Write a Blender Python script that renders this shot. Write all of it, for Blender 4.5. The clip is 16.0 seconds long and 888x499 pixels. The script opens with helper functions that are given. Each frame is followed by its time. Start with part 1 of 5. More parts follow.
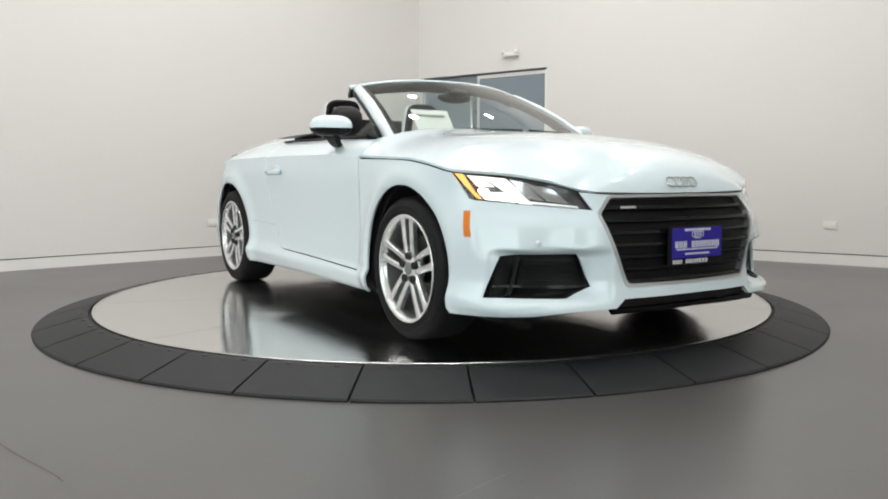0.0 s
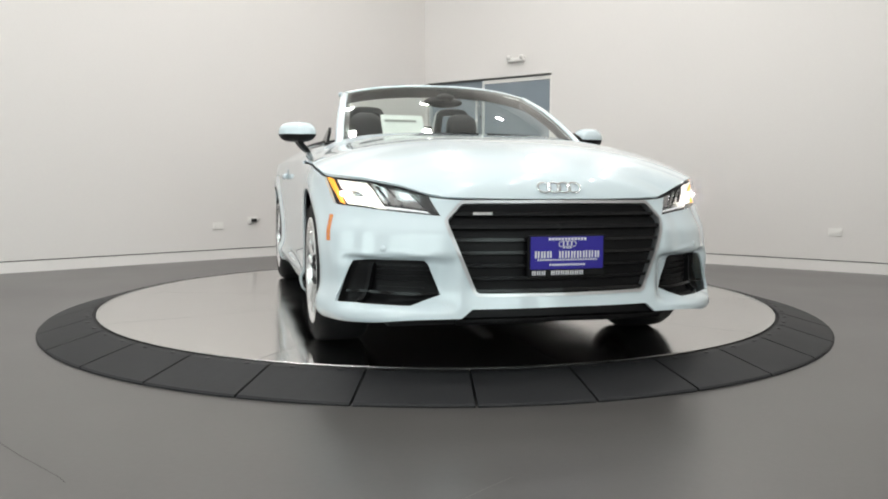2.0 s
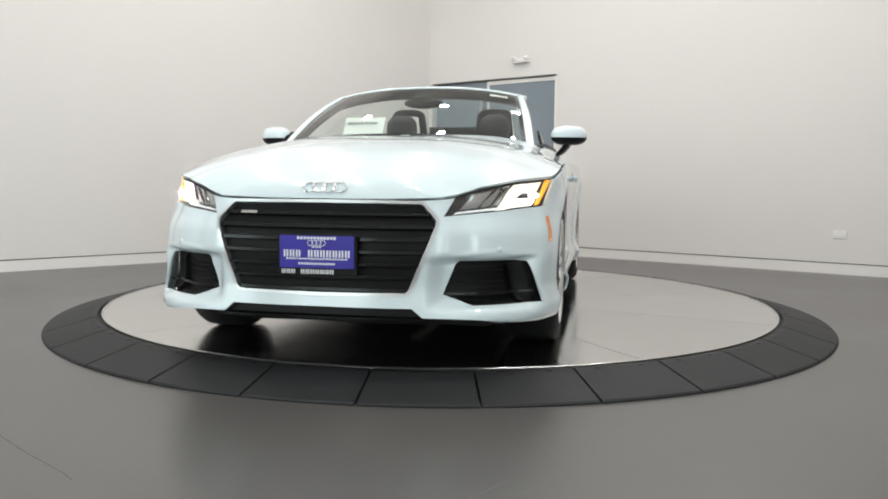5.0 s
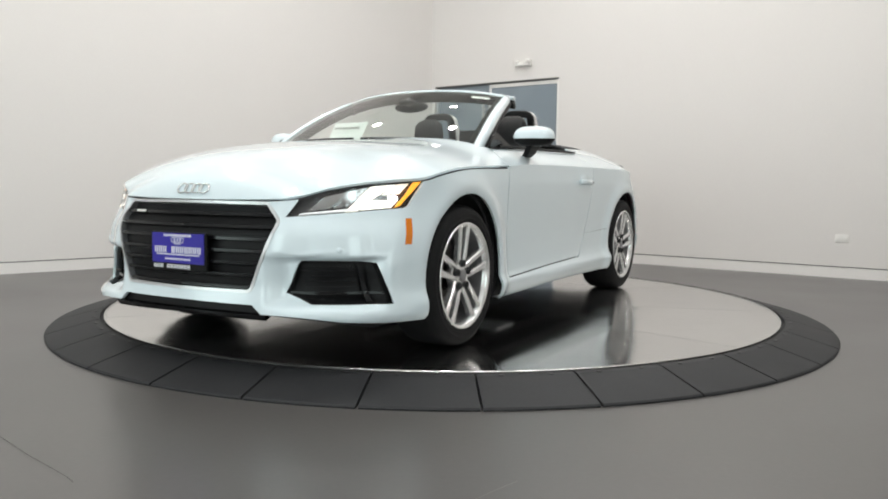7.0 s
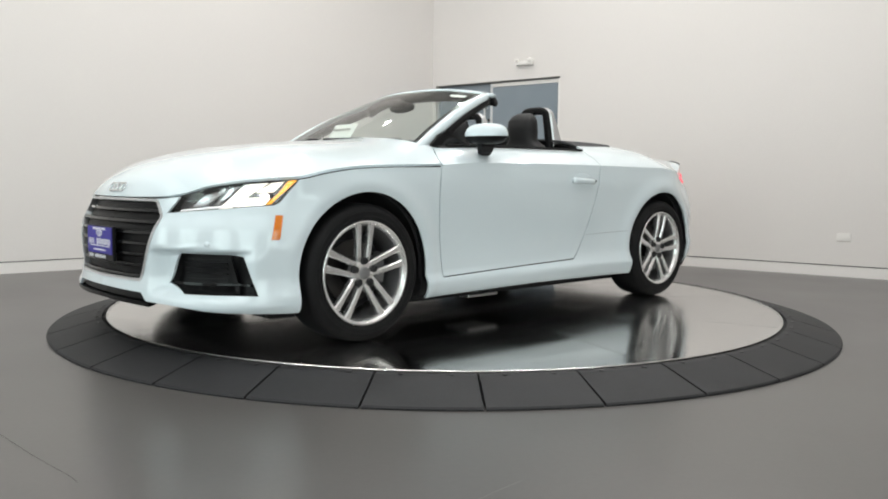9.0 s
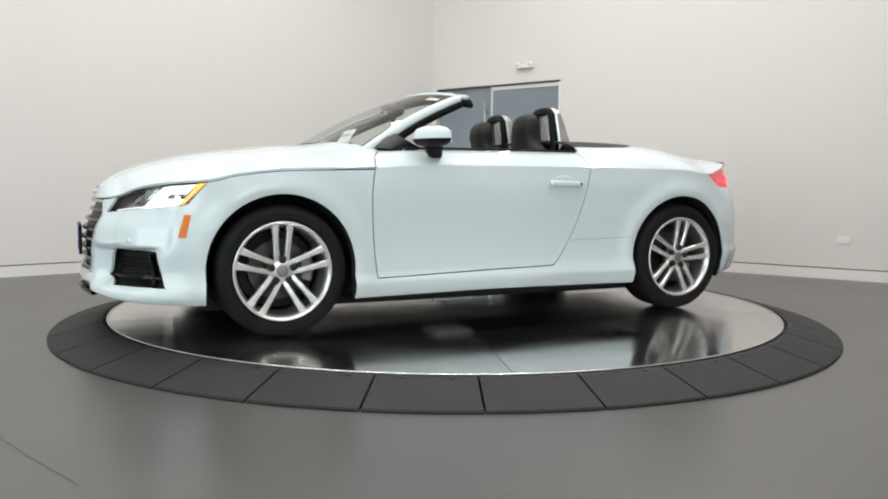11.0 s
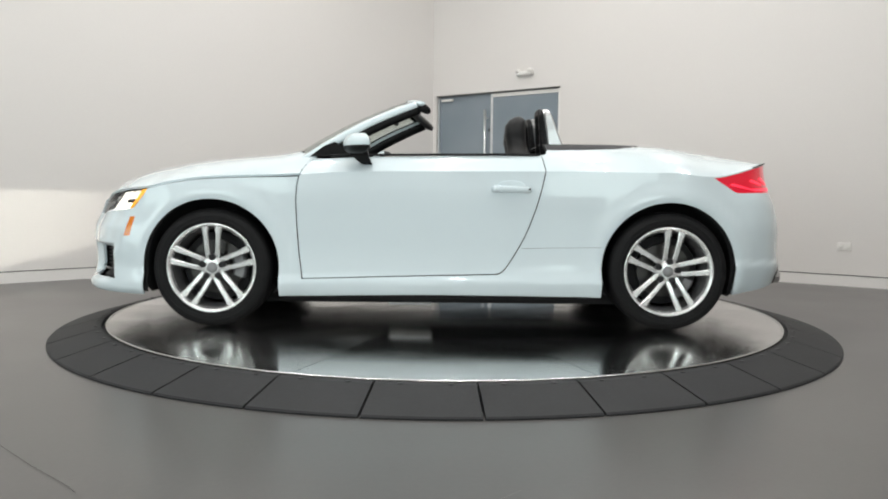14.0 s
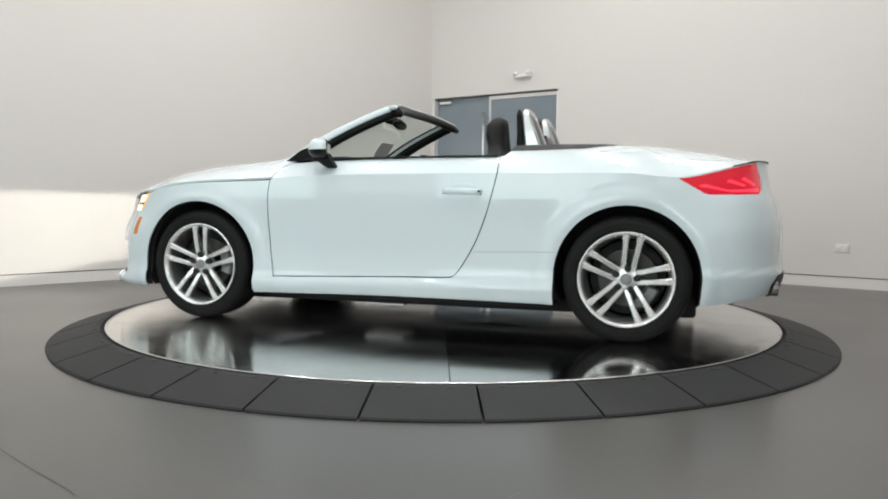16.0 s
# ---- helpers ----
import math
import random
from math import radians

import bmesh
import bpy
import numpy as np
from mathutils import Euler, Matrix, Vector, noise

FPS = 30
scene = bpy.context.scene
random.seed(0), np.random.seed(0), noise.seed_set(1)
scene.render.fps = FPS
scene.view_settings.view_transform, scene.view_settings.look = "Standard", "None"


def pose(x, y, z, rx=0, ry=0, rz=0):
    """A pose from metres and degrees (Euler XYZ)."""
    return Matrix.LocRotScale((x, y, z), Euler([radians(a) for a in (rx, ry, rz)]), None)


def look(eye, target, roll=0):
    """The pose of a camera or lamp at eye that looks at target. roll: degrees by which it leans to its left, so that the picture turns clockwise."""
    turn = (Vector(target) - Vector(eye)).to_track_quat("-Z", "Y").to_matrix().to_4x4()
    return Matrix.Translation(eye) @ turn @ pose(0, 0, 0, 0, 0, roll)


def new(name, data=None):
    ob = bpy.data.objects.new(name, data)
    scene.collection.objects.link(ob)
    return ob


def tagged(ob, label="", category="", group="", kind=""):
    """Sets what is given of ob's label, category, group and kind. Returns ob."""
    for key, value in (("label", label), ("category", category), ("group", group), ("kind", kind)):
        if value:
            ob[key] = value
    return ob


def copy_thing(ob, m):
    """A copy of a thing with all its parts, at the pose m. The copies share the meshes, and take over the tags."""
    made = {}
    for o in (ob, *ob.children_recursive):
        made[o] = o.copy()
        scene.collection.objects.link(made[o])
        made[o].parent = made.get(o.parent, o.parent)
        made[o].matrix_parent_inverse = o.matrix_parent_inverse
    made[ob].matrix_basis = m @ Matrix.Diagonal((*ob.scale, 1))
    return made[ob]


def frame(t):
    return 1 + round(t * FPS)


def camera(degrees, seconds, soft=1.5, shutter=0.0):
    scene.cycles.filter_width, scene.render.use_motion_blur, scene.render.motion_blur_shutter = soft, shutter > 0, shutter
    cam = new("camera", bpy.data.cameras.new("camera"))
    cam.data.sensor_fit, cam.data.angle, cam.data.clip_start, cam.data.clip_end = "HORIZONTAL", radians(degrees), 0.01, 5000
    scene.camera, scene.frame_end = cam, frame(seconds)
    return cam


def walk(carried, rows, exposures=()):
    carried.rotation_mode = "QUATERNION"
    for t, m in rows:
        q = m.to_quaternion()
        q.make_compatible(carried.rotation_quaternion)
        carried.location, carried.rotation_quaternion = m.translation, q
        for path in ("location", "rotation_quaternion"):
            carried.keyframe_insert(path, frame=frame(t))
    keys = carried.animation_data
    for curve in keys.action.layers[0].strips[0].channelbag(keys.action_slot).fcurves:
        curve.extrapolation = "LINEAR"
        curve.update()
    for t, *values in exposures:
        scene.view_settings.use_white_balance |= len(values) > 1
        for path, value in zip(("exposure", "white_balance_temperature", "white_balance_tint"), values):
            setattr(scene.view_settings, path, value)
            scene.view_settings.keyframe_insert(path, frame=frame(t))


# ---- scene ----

PATH = [
    (0, -0.0708, -5.1399, 0.8114, -1.573, -5.132, -0.086),
    (0.5, -0.0658, -5.1315, 0.8118, -1.418, -5.067, -0.048),
    (1, -0.0703, -5.1377, 0.8121, -1.372, -4.860, 0.067),
    (1.5, -0.0666, -5.1458, 0.8100, -1.311, -4.756, 0.208),
    (2, -0.0671, -5.1433, 0.8100, -1.250, -4.779, 0.241),
    (2.5, -0.0719, -5.1433, 0.8128, -1.149, -4.917, 0.190),
    (3, -0.0727, -5.1476, 0.8148, -1.079, -5.058, 0.177),
    (3.5, -0.0741, -5.1501, 0.8149, -1.052, -5.007, 0.232),
    (4, -0.0729, -5.1518, 0.8121, -1.019, -4.839, 0.364),
    (6.5, -0.0740, -5.1529, 0.8145, -0.928, -4.681, 0.643),
    (7, -0.0696, -5.1558, 0.8154, -0.823, -4.568, 0.630),
    (7.5, -0.0728, -5.1595, 0.8176, -0.836, -4.543, 0.612),
    (8, -0.0709, -5.1639, 0.8184, -0.737, -4.595, 0.564),
    (8.5, -0.0765, -5.1569, 0.8205, -0.794, -4.671, 0.555),
    (9, -0.0779, -5.1557, 0.8181, -0.783, -4.648, 0.570),
    (11.5, -0.0747, -5.1563, 0.8163, -0.728, -4.275, 0.536),
    (12, -0.0719, -5.1552, 0.8134, -0.714, -4.106, 0.532),
    (12.5, -0.0710, -5.1520, 0.8082, -0.688, -3.988, 0.482),
    (13, -0.0708, -5.1531, 0.8123, -0.676, -3.995, 0.468),
    (13.5, -0.0697, -5.1527, 0.8127, -0.666, -3.999, 0.436),
    (14, -0.0723, -5.1539, 0.8150, -0.709, -3.935, 0.537),
    (14.5, -0.0745, -5.1492, 0.8124, -0.743, -3.786, 0.653),
    (15, -0.0725, -5.1549, 0.8147, -0.742, -3.671, 0.662),
    (15.5, -0.0665, -5.1597, 0.8165, -0.702, -3.674, 0.573),
    (16, -0.0742, -5.1611, 0.8172, -0.823, -3.773, 0.447),
]
TURN = [
    (0, -59.20), (0.5, -63.32), (1, -67.54), (1.5, -71.81), (2, -76.09), (2.5, -80.45), (3, -84.77), (3.5, -89.09), (4, -93.42), (6.5, -115.44),
    (7, -119.88),
    (7.5, -124.36), (8, -128.86), (8.5, -133.31), (9, -137.70), (11.5, -159.28), (12, -163.60), (12.5, -167.90), (13, -172.20), (13.5, -176.47), (14, -180.71), (14.5, -184.97), (15, -189.28), (15.5, -193.63), (16, -198.00)
]


def cam_pose(x, y, z, yaw, tilt, roll):
    return pose(x, y, z, 0, 0, yaw) @ pose(0, 0, 0, 90 + tilt) @ pose(0, 0, 0, 0, 0, roll)


cam = camera(58.52, 16.0, soft=1.9)
walk(cam, [(r[0], cam_pose(*r[1:])) for r in PATH],
     exposures=[(0.0, -0.02), (9.2, -0.02), (13.5, -0.10), (16.0, -0.20)])

# ---- plan ----
DISC_Z = 0.078              # top of the turning disc above the floor
DISC_R = 2.045
RAMP_IN, RAMP_OUT = 2.062, 2.338
CAR_AT = (0.029, -0.052)    # the car's mid-wheelbase point on the disc
CORNER = Vector((-0.10, 5.10, 0))
LEFT_DIR = Vector((-3.72, -3.26, 0)).normalized()     # along the left wall, away from the corner
RIGHT_DIR = Vector((3.78, -2.90, 0)).normalized()     # along the right wall, away from the corner
ROOM_H = 4.6
WINDOW_W = 37.5             # watts of daylight for each metre of shop window

# ---- light ----
world = bpy.data.worlds.new("world")
scene.world = world
world.use_nodes = True
world.node_tree.nodes["Background"].inputs[0].default_value = (0.80, 0.90, 1.0, 1)
world.node_tree.nodes["Background"].inputs[1].default_value = 0.6


# ---- materials ----
def node_mat(name):
    m = bpy.data.materials.new(name)
    m.use_nodes = True
    nt = m.node_tree
    return m, nt, nt.nodes["Principled BSDF"]


def mat(name, color, rough=0.5, metal=0.0, grain=None, vary=0.08, bump=0.0, big=None, coat=0.0, rvary=0.0,
        emit=None, strength=0.0, spec=0.5, stretch=None):
    """Procedural surface: two scales of noise on colour and roughness, fine bump."""
    m, nt, p = node_mat(name)
    p.inputs["Roughness"].default_value = rough
    p.inputs["Metallic"].default_value = metal
    p.inputs["Coat Weight"].default_value = coat
    p.inputs["Coat Roughness"].default_value = 0.04
    p.inputs["Specular IOR Level"].default_value = spec
    p.inputs["Base Color"].default_value = (*color, 1)
    if emit:
        p.inputs["Emission Color"].default_value = (*emit, 1)
        p.inputs["Emission Strength"].default_value = strength
    if grain:
        tc = nt.nodes.new("ShaderNodeTexCoord")
        src = tc.outputs["Object"]
        if stretch:
            mp = nt.nodes.new("ShaderNodeMapping")
            mp.inputs["Scale"].default_value = stretch
            nt.links.new(src, mp.inputs[0])
            src = mp.outputs[0]
        fine = nt.nodes.new("ShaderNodeTexNoise")
        fine.inputs["Scale"].default_value = grain
        fine.inputs["Detail"].default_value = 6
        broad = nt.nodes.new("ShaderNodeTexNoise")
        broad.inputs["Scale"].default_value = big or grain / 12
        broad.inputs["Detail"].default_value = 3
        nt.links.new(src, fine.inputs["Vector"])
        nt.links.new(src, broad.inputs["Vector"])
        mean = nt.nodes.new("ShaderNodeMath")
        mean.operation = "ADD"
        nt.links.new(fine.outputs["Fac"], mean.inputs[0])
        nt.links.new(broad.outputs["Fac"], mean.inputs[1])
        ramp = nt.nodes.new("ShaderNodeMapRange")
        ramp.inputs["From Min"].default_value, ramp.inputs["From Max"].default_value = 0.6, 1.4
        ramp.inputs["To Min"].default_value, ramp.inputs["To Max"].default_value = 1 - vary, 1 + vary
        nt.links.new(mean.outputs[0], ramp.inputs["Value"])
        tint = nt.nodes.new("ShaderNodeVectorMath")
        tint.operation = "SCALE"
        tint.inputs[0].default_value = color
        nt.links.new(ramp.outputs[0], tint.inputs["Scale"])
        nt.links.new(tint.outputs[0], p.inputs["Base Color"])
        if rvary:
            rr = nt.nodes.new("ShaderNodeMapRange")
            rr.inputs["From Min"].default_value, rr.inputs["From Max"].default_value = 0.3, 0.7
            rr.inputs["To Min"].default_value, rr.inputs["To Max"].default_value = rough - rvary, rough + rvary
            nt.links.new(broad.outputs["Fac"], rr.inputs["Value"])
            nt.links.new(rr.outputs[0], p.inputs["Roughness"])
        if bump:
            b = nt.nodes.new("ShaderNodeBump")
            b.inputs["Strength"].default_value = bump
            b.inputs["Distance"].default_value = 0.002
            nt.links.new(fine.outputs["Fac"], b.inputs["Height"])
            nt.links.new(b.outputs[0], p.inputs["Normal"])
    return m


def glass_mat(name, color=(0.9, 0.95, 0.93), rough=0.0, alpha_tint=0.9, f0=0.05):
    """Thin glass sheet: clear pass-through plus mirror gloss that grows towards grazing angles."""
    m = bpy.data.materials.new(name)
    m.use_nodes = True
    nt = m.node_tree
    nt.nodes.clear()
    out = nt.nodes.new("ShaderNodeOutputMaterial")
    mix = nt.nodes.new("ShaderNodeMixShader")
    lw = nt.nodes.new("ShaderNodeLayerWeight")
    lw.inputs["Blend"].default_value = 0.5
    pw = nt.nodes.new("ShaderNodeMath")
    pw.operation = "POWER"
    pw.inputs[1].default_value = 5.0
    nt.links.new(lw.outputs["Facing"], pw.inputs[0])
    fr = nt.nodes.new("ShaderNodeMapRange")
    fr.inputs["To Min"].default_value, fr.inputs["To Max"].default_value = f0, 0.95
    nt.links.new(pw.outputs[0], fr.inputs["Value"])
    tr = nt.nodes.new("ShaderNodeBsdfTransparent")
    tr.inputs["Color"].default_value = (*[c * alpha_tint for c in color], 1)
    gl = nt.nodes.new("ShaderNodeBsdfGlossy")
    gl.inputs["Roughness"].default_value = rough
    nt.links.new(fr.outputs[0], mix.inputs[0])
    nt.links.new(tr.outputs[0], mix.inputs[1])
    nt.links.new(gl.outputs[0], mix.inputs[2])
    nt.links.new(mix.outputs[0], out.inputs[0])
    return m


M_WINDOW = glass_mat("window_glass")
M_WALL = mat("wall_paint", (0.70, 0.672, 0.648), 0.65, grain=60, vary=0.015, bump=0.08, big=0.6)
M_BASE = mat("baseboard_paint", (0.76, 0.735, 0.71), 0.5, grain=30, vary=0.02)
M_CEIL = mat("ceiling_paint", (0.88, 0.87, 0.85), 0.8, grain=40, vary=0.02)
M_FLOOR = mat("sealed_concrete", (0.085, 0.080, 0.077), 0.31, grain=45, vary=0.08, bump=0.02, big=0.7, rvary=0.03)
M_JOINT = mat("joint_dark", (0.05, 0.048, 0.046), 0.8)
M_CRACK = mat("hairline_crack", (0.055, 0.052, 0.05), 0.7)
M_SCRATCH = mat("pale_scratch", (0.22, 0.21, 0.20), 0.6)
M_RAMP = mat("black_rubber", (0.016, 0.0165, 0.018), 0.62, grain=120, vary=0.25, bump=0.3, big=5, spec=0.3)
M_SCREW = mat("dark_screw", (0.02, 0.02, 0.02), 0.4, metal=0.7)
M_RIM = mat("bright_edge_steel", (0.75, 0.74, 0.72), 0.25, metal=1.0)
M_DARK = mat("void_black", (0.012, 0.012, 0.013), 0.8)
M_ALU = mat("anodised_aluminium", (0.72, 0.73, 0.74), 0.35, metal=1.0, grain=80, vary=0.05)
M_PLASTIC_W = mat("white_plastic", (0.78, 0.76, 0.73), 0.4)
M_GREY_PL = mat("grey_plastic", (0.45, 0.44, 0.42), 0.5)
# dark tone of the shadow line over the door, put into the colour
M_HEAD_SHADE = mat("head_gap_shade", (0.16, 0.16, 0.165), 0.45, metal=0.6, grain=80, vary=0.06)
M_LAMP = mat("lamp_lens", (0.9, 0.9, 0.9), 0.4, emit=(1.0, 0.98, 0.95), strength=25.0)


def frosted():
    m, nt, p = node_mat("frosted_glass")
    p.inputs["Base Color"].default_value = (0.22, 0.26, 0.30, 1)
    p.inputs["Roughness"].default_value = 0.22
    tc = nt.nodes.new("ShaderNodeTexCoord")
    n = nt.nodes.new("ShaderNodeTexNoise")
    n.inputs["Scale"].default_value = 0.9
    nt.links.new(tc.outputs["Object"], n.inputs["Vector"])
    cr = nt.nodes.new("ShaderNodeValToRGB")
    cr.color_ramp.elements[0].position, cr.color_ramp.elements[1].position = 0.35, 0.65
    cr.color_ramp.elements[0].color = (0.20, 0.24, 0.275, 1)
    cr.color_ramp.elements[1].color = (0.26, 0.30, 0.335, 1)
    nt.links.new(n.outputs["Fac"], cr.inputs[0])
    nt.links.new(cr.outputs[0], p.inputs["Base Color"])
    return m


M_FROST = frosted()


def steel_plate():
    """Brushed, polished steel: brush lines run across each plate, tone differs plate by plate."""
    m, nt, p = node_mat("brushed_steel")
    p.inputs["Metallic"].default_value = 1.0
    p.inputs["Anisotropic"].default_value = 0.85
    across = nt.nodes.new("ShaderNodeVectorTransform")
    across.vector_type, across.convert_from, across.convert_to = "VECTOR", "OBJECT", "WORLD"
    across.inputs[0].default_value = (0, 1, 0)
    nt.links.new(across.outputs[0], p.inputs["Tangent"])
    tc = nt.nodes.new("ShaderNodeTexCoord")
    mp = nt.nodes.new("ShaderNodeMapping")
    mp.inputs["Scale"].default_value = (2.5, 120, 1)
    nt.links.new(tc.outputs["Object"], mp.inputs[0])
    n = nt.nodes.new("ShaderNodeTexNoise")
    n.inputs["Scale"].default_value = 3.0
    n.inputs["Detail"].default_value = 4
    nt.links.new(mp.outputs[0], n.inputs["Vector"])
    big = nt.nodes.new("ShaderNodeTexNoise")
    big.inputs["Scale"].default_value = 2.2
    big.inputs["Detail"].default_value = 5
    nt.links.new(tc.outputs["Object"], big.inputs["Vector"])
    oi = nt.nodes.new("ShaderNodeObjectInfo")
    cr = nt.nodes.new("ShaderNodeMapRange")
    cr.inputs["To Min"].default_value, cr.inputs["To Max"].default_value = 0.58, 0.76
    nt.links.new(oi.outputs["Random"], cr.inputs["Value"])
    sc = nt.nodes.new("ShaderNodeVectorMath")
    sc.operation = "SCALE"
    sc.inputs[0].default_value = (1.0, 0.985, 0.96)
    nt.links.new(cr.outputs[0], sc.inputs["Scale"])
    nt.links.new(sc.outputs[0], p.inputs["Base Color"])
    rr = nt.nodes.new("ShaderNodeMapRange")
    rr.inputs["From Min"].default_value, rr.inputs["From Max"].default_value = 0.3, 0.7
    rr.inputs["To Min"].default_value, rr.inputs["To Max"].default_value = 0.09, 0.18
    nt.links.new(big.outputs["Fac"], rr.inputs["Value"])
    nt.links.new(rr.outputs[0], p.inputs["Roughness"])
    b = nt.nodes.new("ShaderNodeBump")
    b.inputs["Strength"].default_value = 0.03
    b.inputs["Distance"].default_value = 0.001
    nt.links.new(n.outputs["Fac"], b.inputs["Height"])
    nt.links.new(b.outputs[0], p.inputs["Normal"])
    return m


M_STEEL = steel_plate()


# ---- mesh helpers ----
def link(name, bm, material, parent=None, label="", smooth=False):
    me = bpy.data.meshes.new(name)
    if smooth:
        for f in bm.faces:
            f.smooth = True
    bm.to_mesh(me)
    bm.free()
    me.materials.append(material)
    ob = new(name, me)
    if parent:
        ob.parent = parent
    if label:
        ob["label"] = label
    return ob


def part(name, bm, material, parent, label="", smooth=False):
    return link(name, bm, material, parent, label, smooth)


def add_box(bm, lo, hi, bevel=0.0, m=None):
    c = [(a + b) / 2 for a, b in zip(lo, hi)]
    s = [max(b - a, 1e-4) for a, b in zip(lo, hi)]
    g = bmesh.ops.create_cube(bm, size=1)["verts"]
    for v in g:
        v.co = Vector((v.co.x * s[0] + c[0], v.co.y * s[1] + c[1], v.co.z * s[2] + c[2]))
    if bevel:
        edges = list({e for v in g for e in v.link_edges})
        r = bmesh.ops.bevel(bm, geom=edges, offset=bevel, segments=2, affect="EDGES", profile=0.5)
        g = list({v for f in r["faces"] for v in f.verts} | {v for v in g if v.is_valid})
    if m is not None:
        bmesh.ops.transform(bm, matrix=m, verts=[v for v in g if v.is_valid])
    return g


def box(lo, hi, bevel=0.0, m=None):
    bm = bmesh.new()
    add_box(bm, lo, hi, bevel, m)
    return bm


def add_revolve(bm, prof, n=48, axis="z", at=(0, 0, 0), closed=False):
    """Surface of revolution from (radius, height) pairs."""
    rings = []
    for r, h in prof:
        ring = []
        for i in range(n):
            a = 2 * math.pi * i / n
            c, s = r * math.cos(a), r * math.sin(a)
            p = {"z": (c, s, h), "y": (c, h, s), "x": (h, c, s)}[axis]
            ring.append(bm.verts.new([p[k] + at[k] for k in range(3)]))
        rings.append(ring)
    pairs = list(zip(rings, rings[1:])) + ([(rings[-1], rings[0])] if closed else [])
    for a, b in pairs:
        for i in range(n):
            j = (i + 1) % n
            bm.faces.new((a[i], a[j], b[j], b[i]))
    return rings


def sweep(path, radius, n=8, closed=False, flat=1.0):
    """A tube along a list of points."""
    bm = bmesh.new()
    pts = [Vector(p) for p in path]
    rings = []
    for i, p in enumerate(pts):
        a = pts[(i - 1) % len(pts)] if (closed or i) else pts[0]
        b = pts[(i + 1) % len(pts)] if (closed or i < len(pts) - 1) else pts[-1]
        t = (b - a).normalized()
        up = Vector((0, 0, 1)) if abs(t.z) < 0.9 else Vector((0, 1, 0))
        s = t.cross(up).normalized()
        u = s.cross(t)
        rings.append([bm.verts.new(p + (s * math.cos(k * 2 * math.pi / n) * flat + u * math.sin(k * 2 * math.pi / n)) * radius)
                      for k in range(n)])
    for a, b in list(zip(rings, rings[1:])) + ([(rings[-1], rings[0])] if closed else []):
        for k in range(n):
            bm.faces.new((a[k], a[(k + 1) % n], b[(k + 1) % n], b[k]))
    if not closed:
        bm.faces.new(rings[0][::-1])
        bm.faces.new(rings[-1])
    bmesh.ops.recalc_face_normals(bm, faces=bm.faces)
    return bm


# ---- room ----
def wall_frame(origin, along):
    """A matrix whose x runs along the wall, y into the room's outside, z up."""
    out = Vector((along.y, -along.x, 0))
    m = Matrix((along, out, Vector((0, 0, 1)))).transposed().to_4x4()
    if (origin + out - Vector((0, 0, 0))).length < origin.length:
        out = -out
        m = Matrix((along, out, Vector((0, 0, 1)))).transposed().to_4x4()
    return Matrix.Translation(origin) @ m


W_LEFT = wall_frame(CORNER, LEFT_DIR)
W_RIGHT = wall_frame(CORNER, RIGHT_DIR)
LEN = 11.5
DOOR_A, DOOR_B, DOOR_H = 0.05, 1.83, 2.07


def wall(name, m, spans, label):
    bm = bmesh.new()
    for lo, hi in spans:
        add_box(bm, lo, hi, 0, m)
    return tagged(link(name, bm, M_WALL), label, kind="structure")


def shop_window(m, a, width, k):
    """Tall window in a wall behind the camera, through which daylight comes."""
    w = tagged(new("window_%d" % k), "tall shop window in a white wall", kind="structure")
    w.matrix_world = m @ pose(a, 0, 0.5)
    bm = bmesh.new()
    for lo, hi in (((0, 0.06, 0), (0.06, 0.14, 2.8)), ((width - 0.06, 0.06, 0), (width, 0.14, 2.8)), ((0.06, 0.06, 0), (width - 0.06, 0.14, 0.06)),
                   ((0.06, 0.06, 2.74), (width - 0.06, 0.14, 2.8))):
        add_box(bm, lo, hi)
    part("window_frame", bm, M_ALU, w)
    for z in (0.70, 1.40, 2.10):
        part("glazing_bar", box((0.06, 0.07, z - 0.02), (width - 0.06, 0.13, z + 0.02)), M_ALU, w)
    pn = part("pane", box((0.06, 0.095, 0.06), (width - 0.06, 0.105, 2.74)), M_WINDOW, w)
    pn.visible_shadow = False
    l = bpy.data.lights.new("window_daylight", "AREA")
    l.shape, l.size, l.size_y, l.energy, l.color = "RECTANGLE", width - 0.12, 2.65, WINDOW_W * width, (0.93, 1.0, 1.0)
    lo = new("window_daylight", l)
    at = m @ Vector((a + width / 2, 0.16, 1.9))
    lo.matrix_world = look(at, at + m.to_3x3() @ Vector((0, -1, 0)))


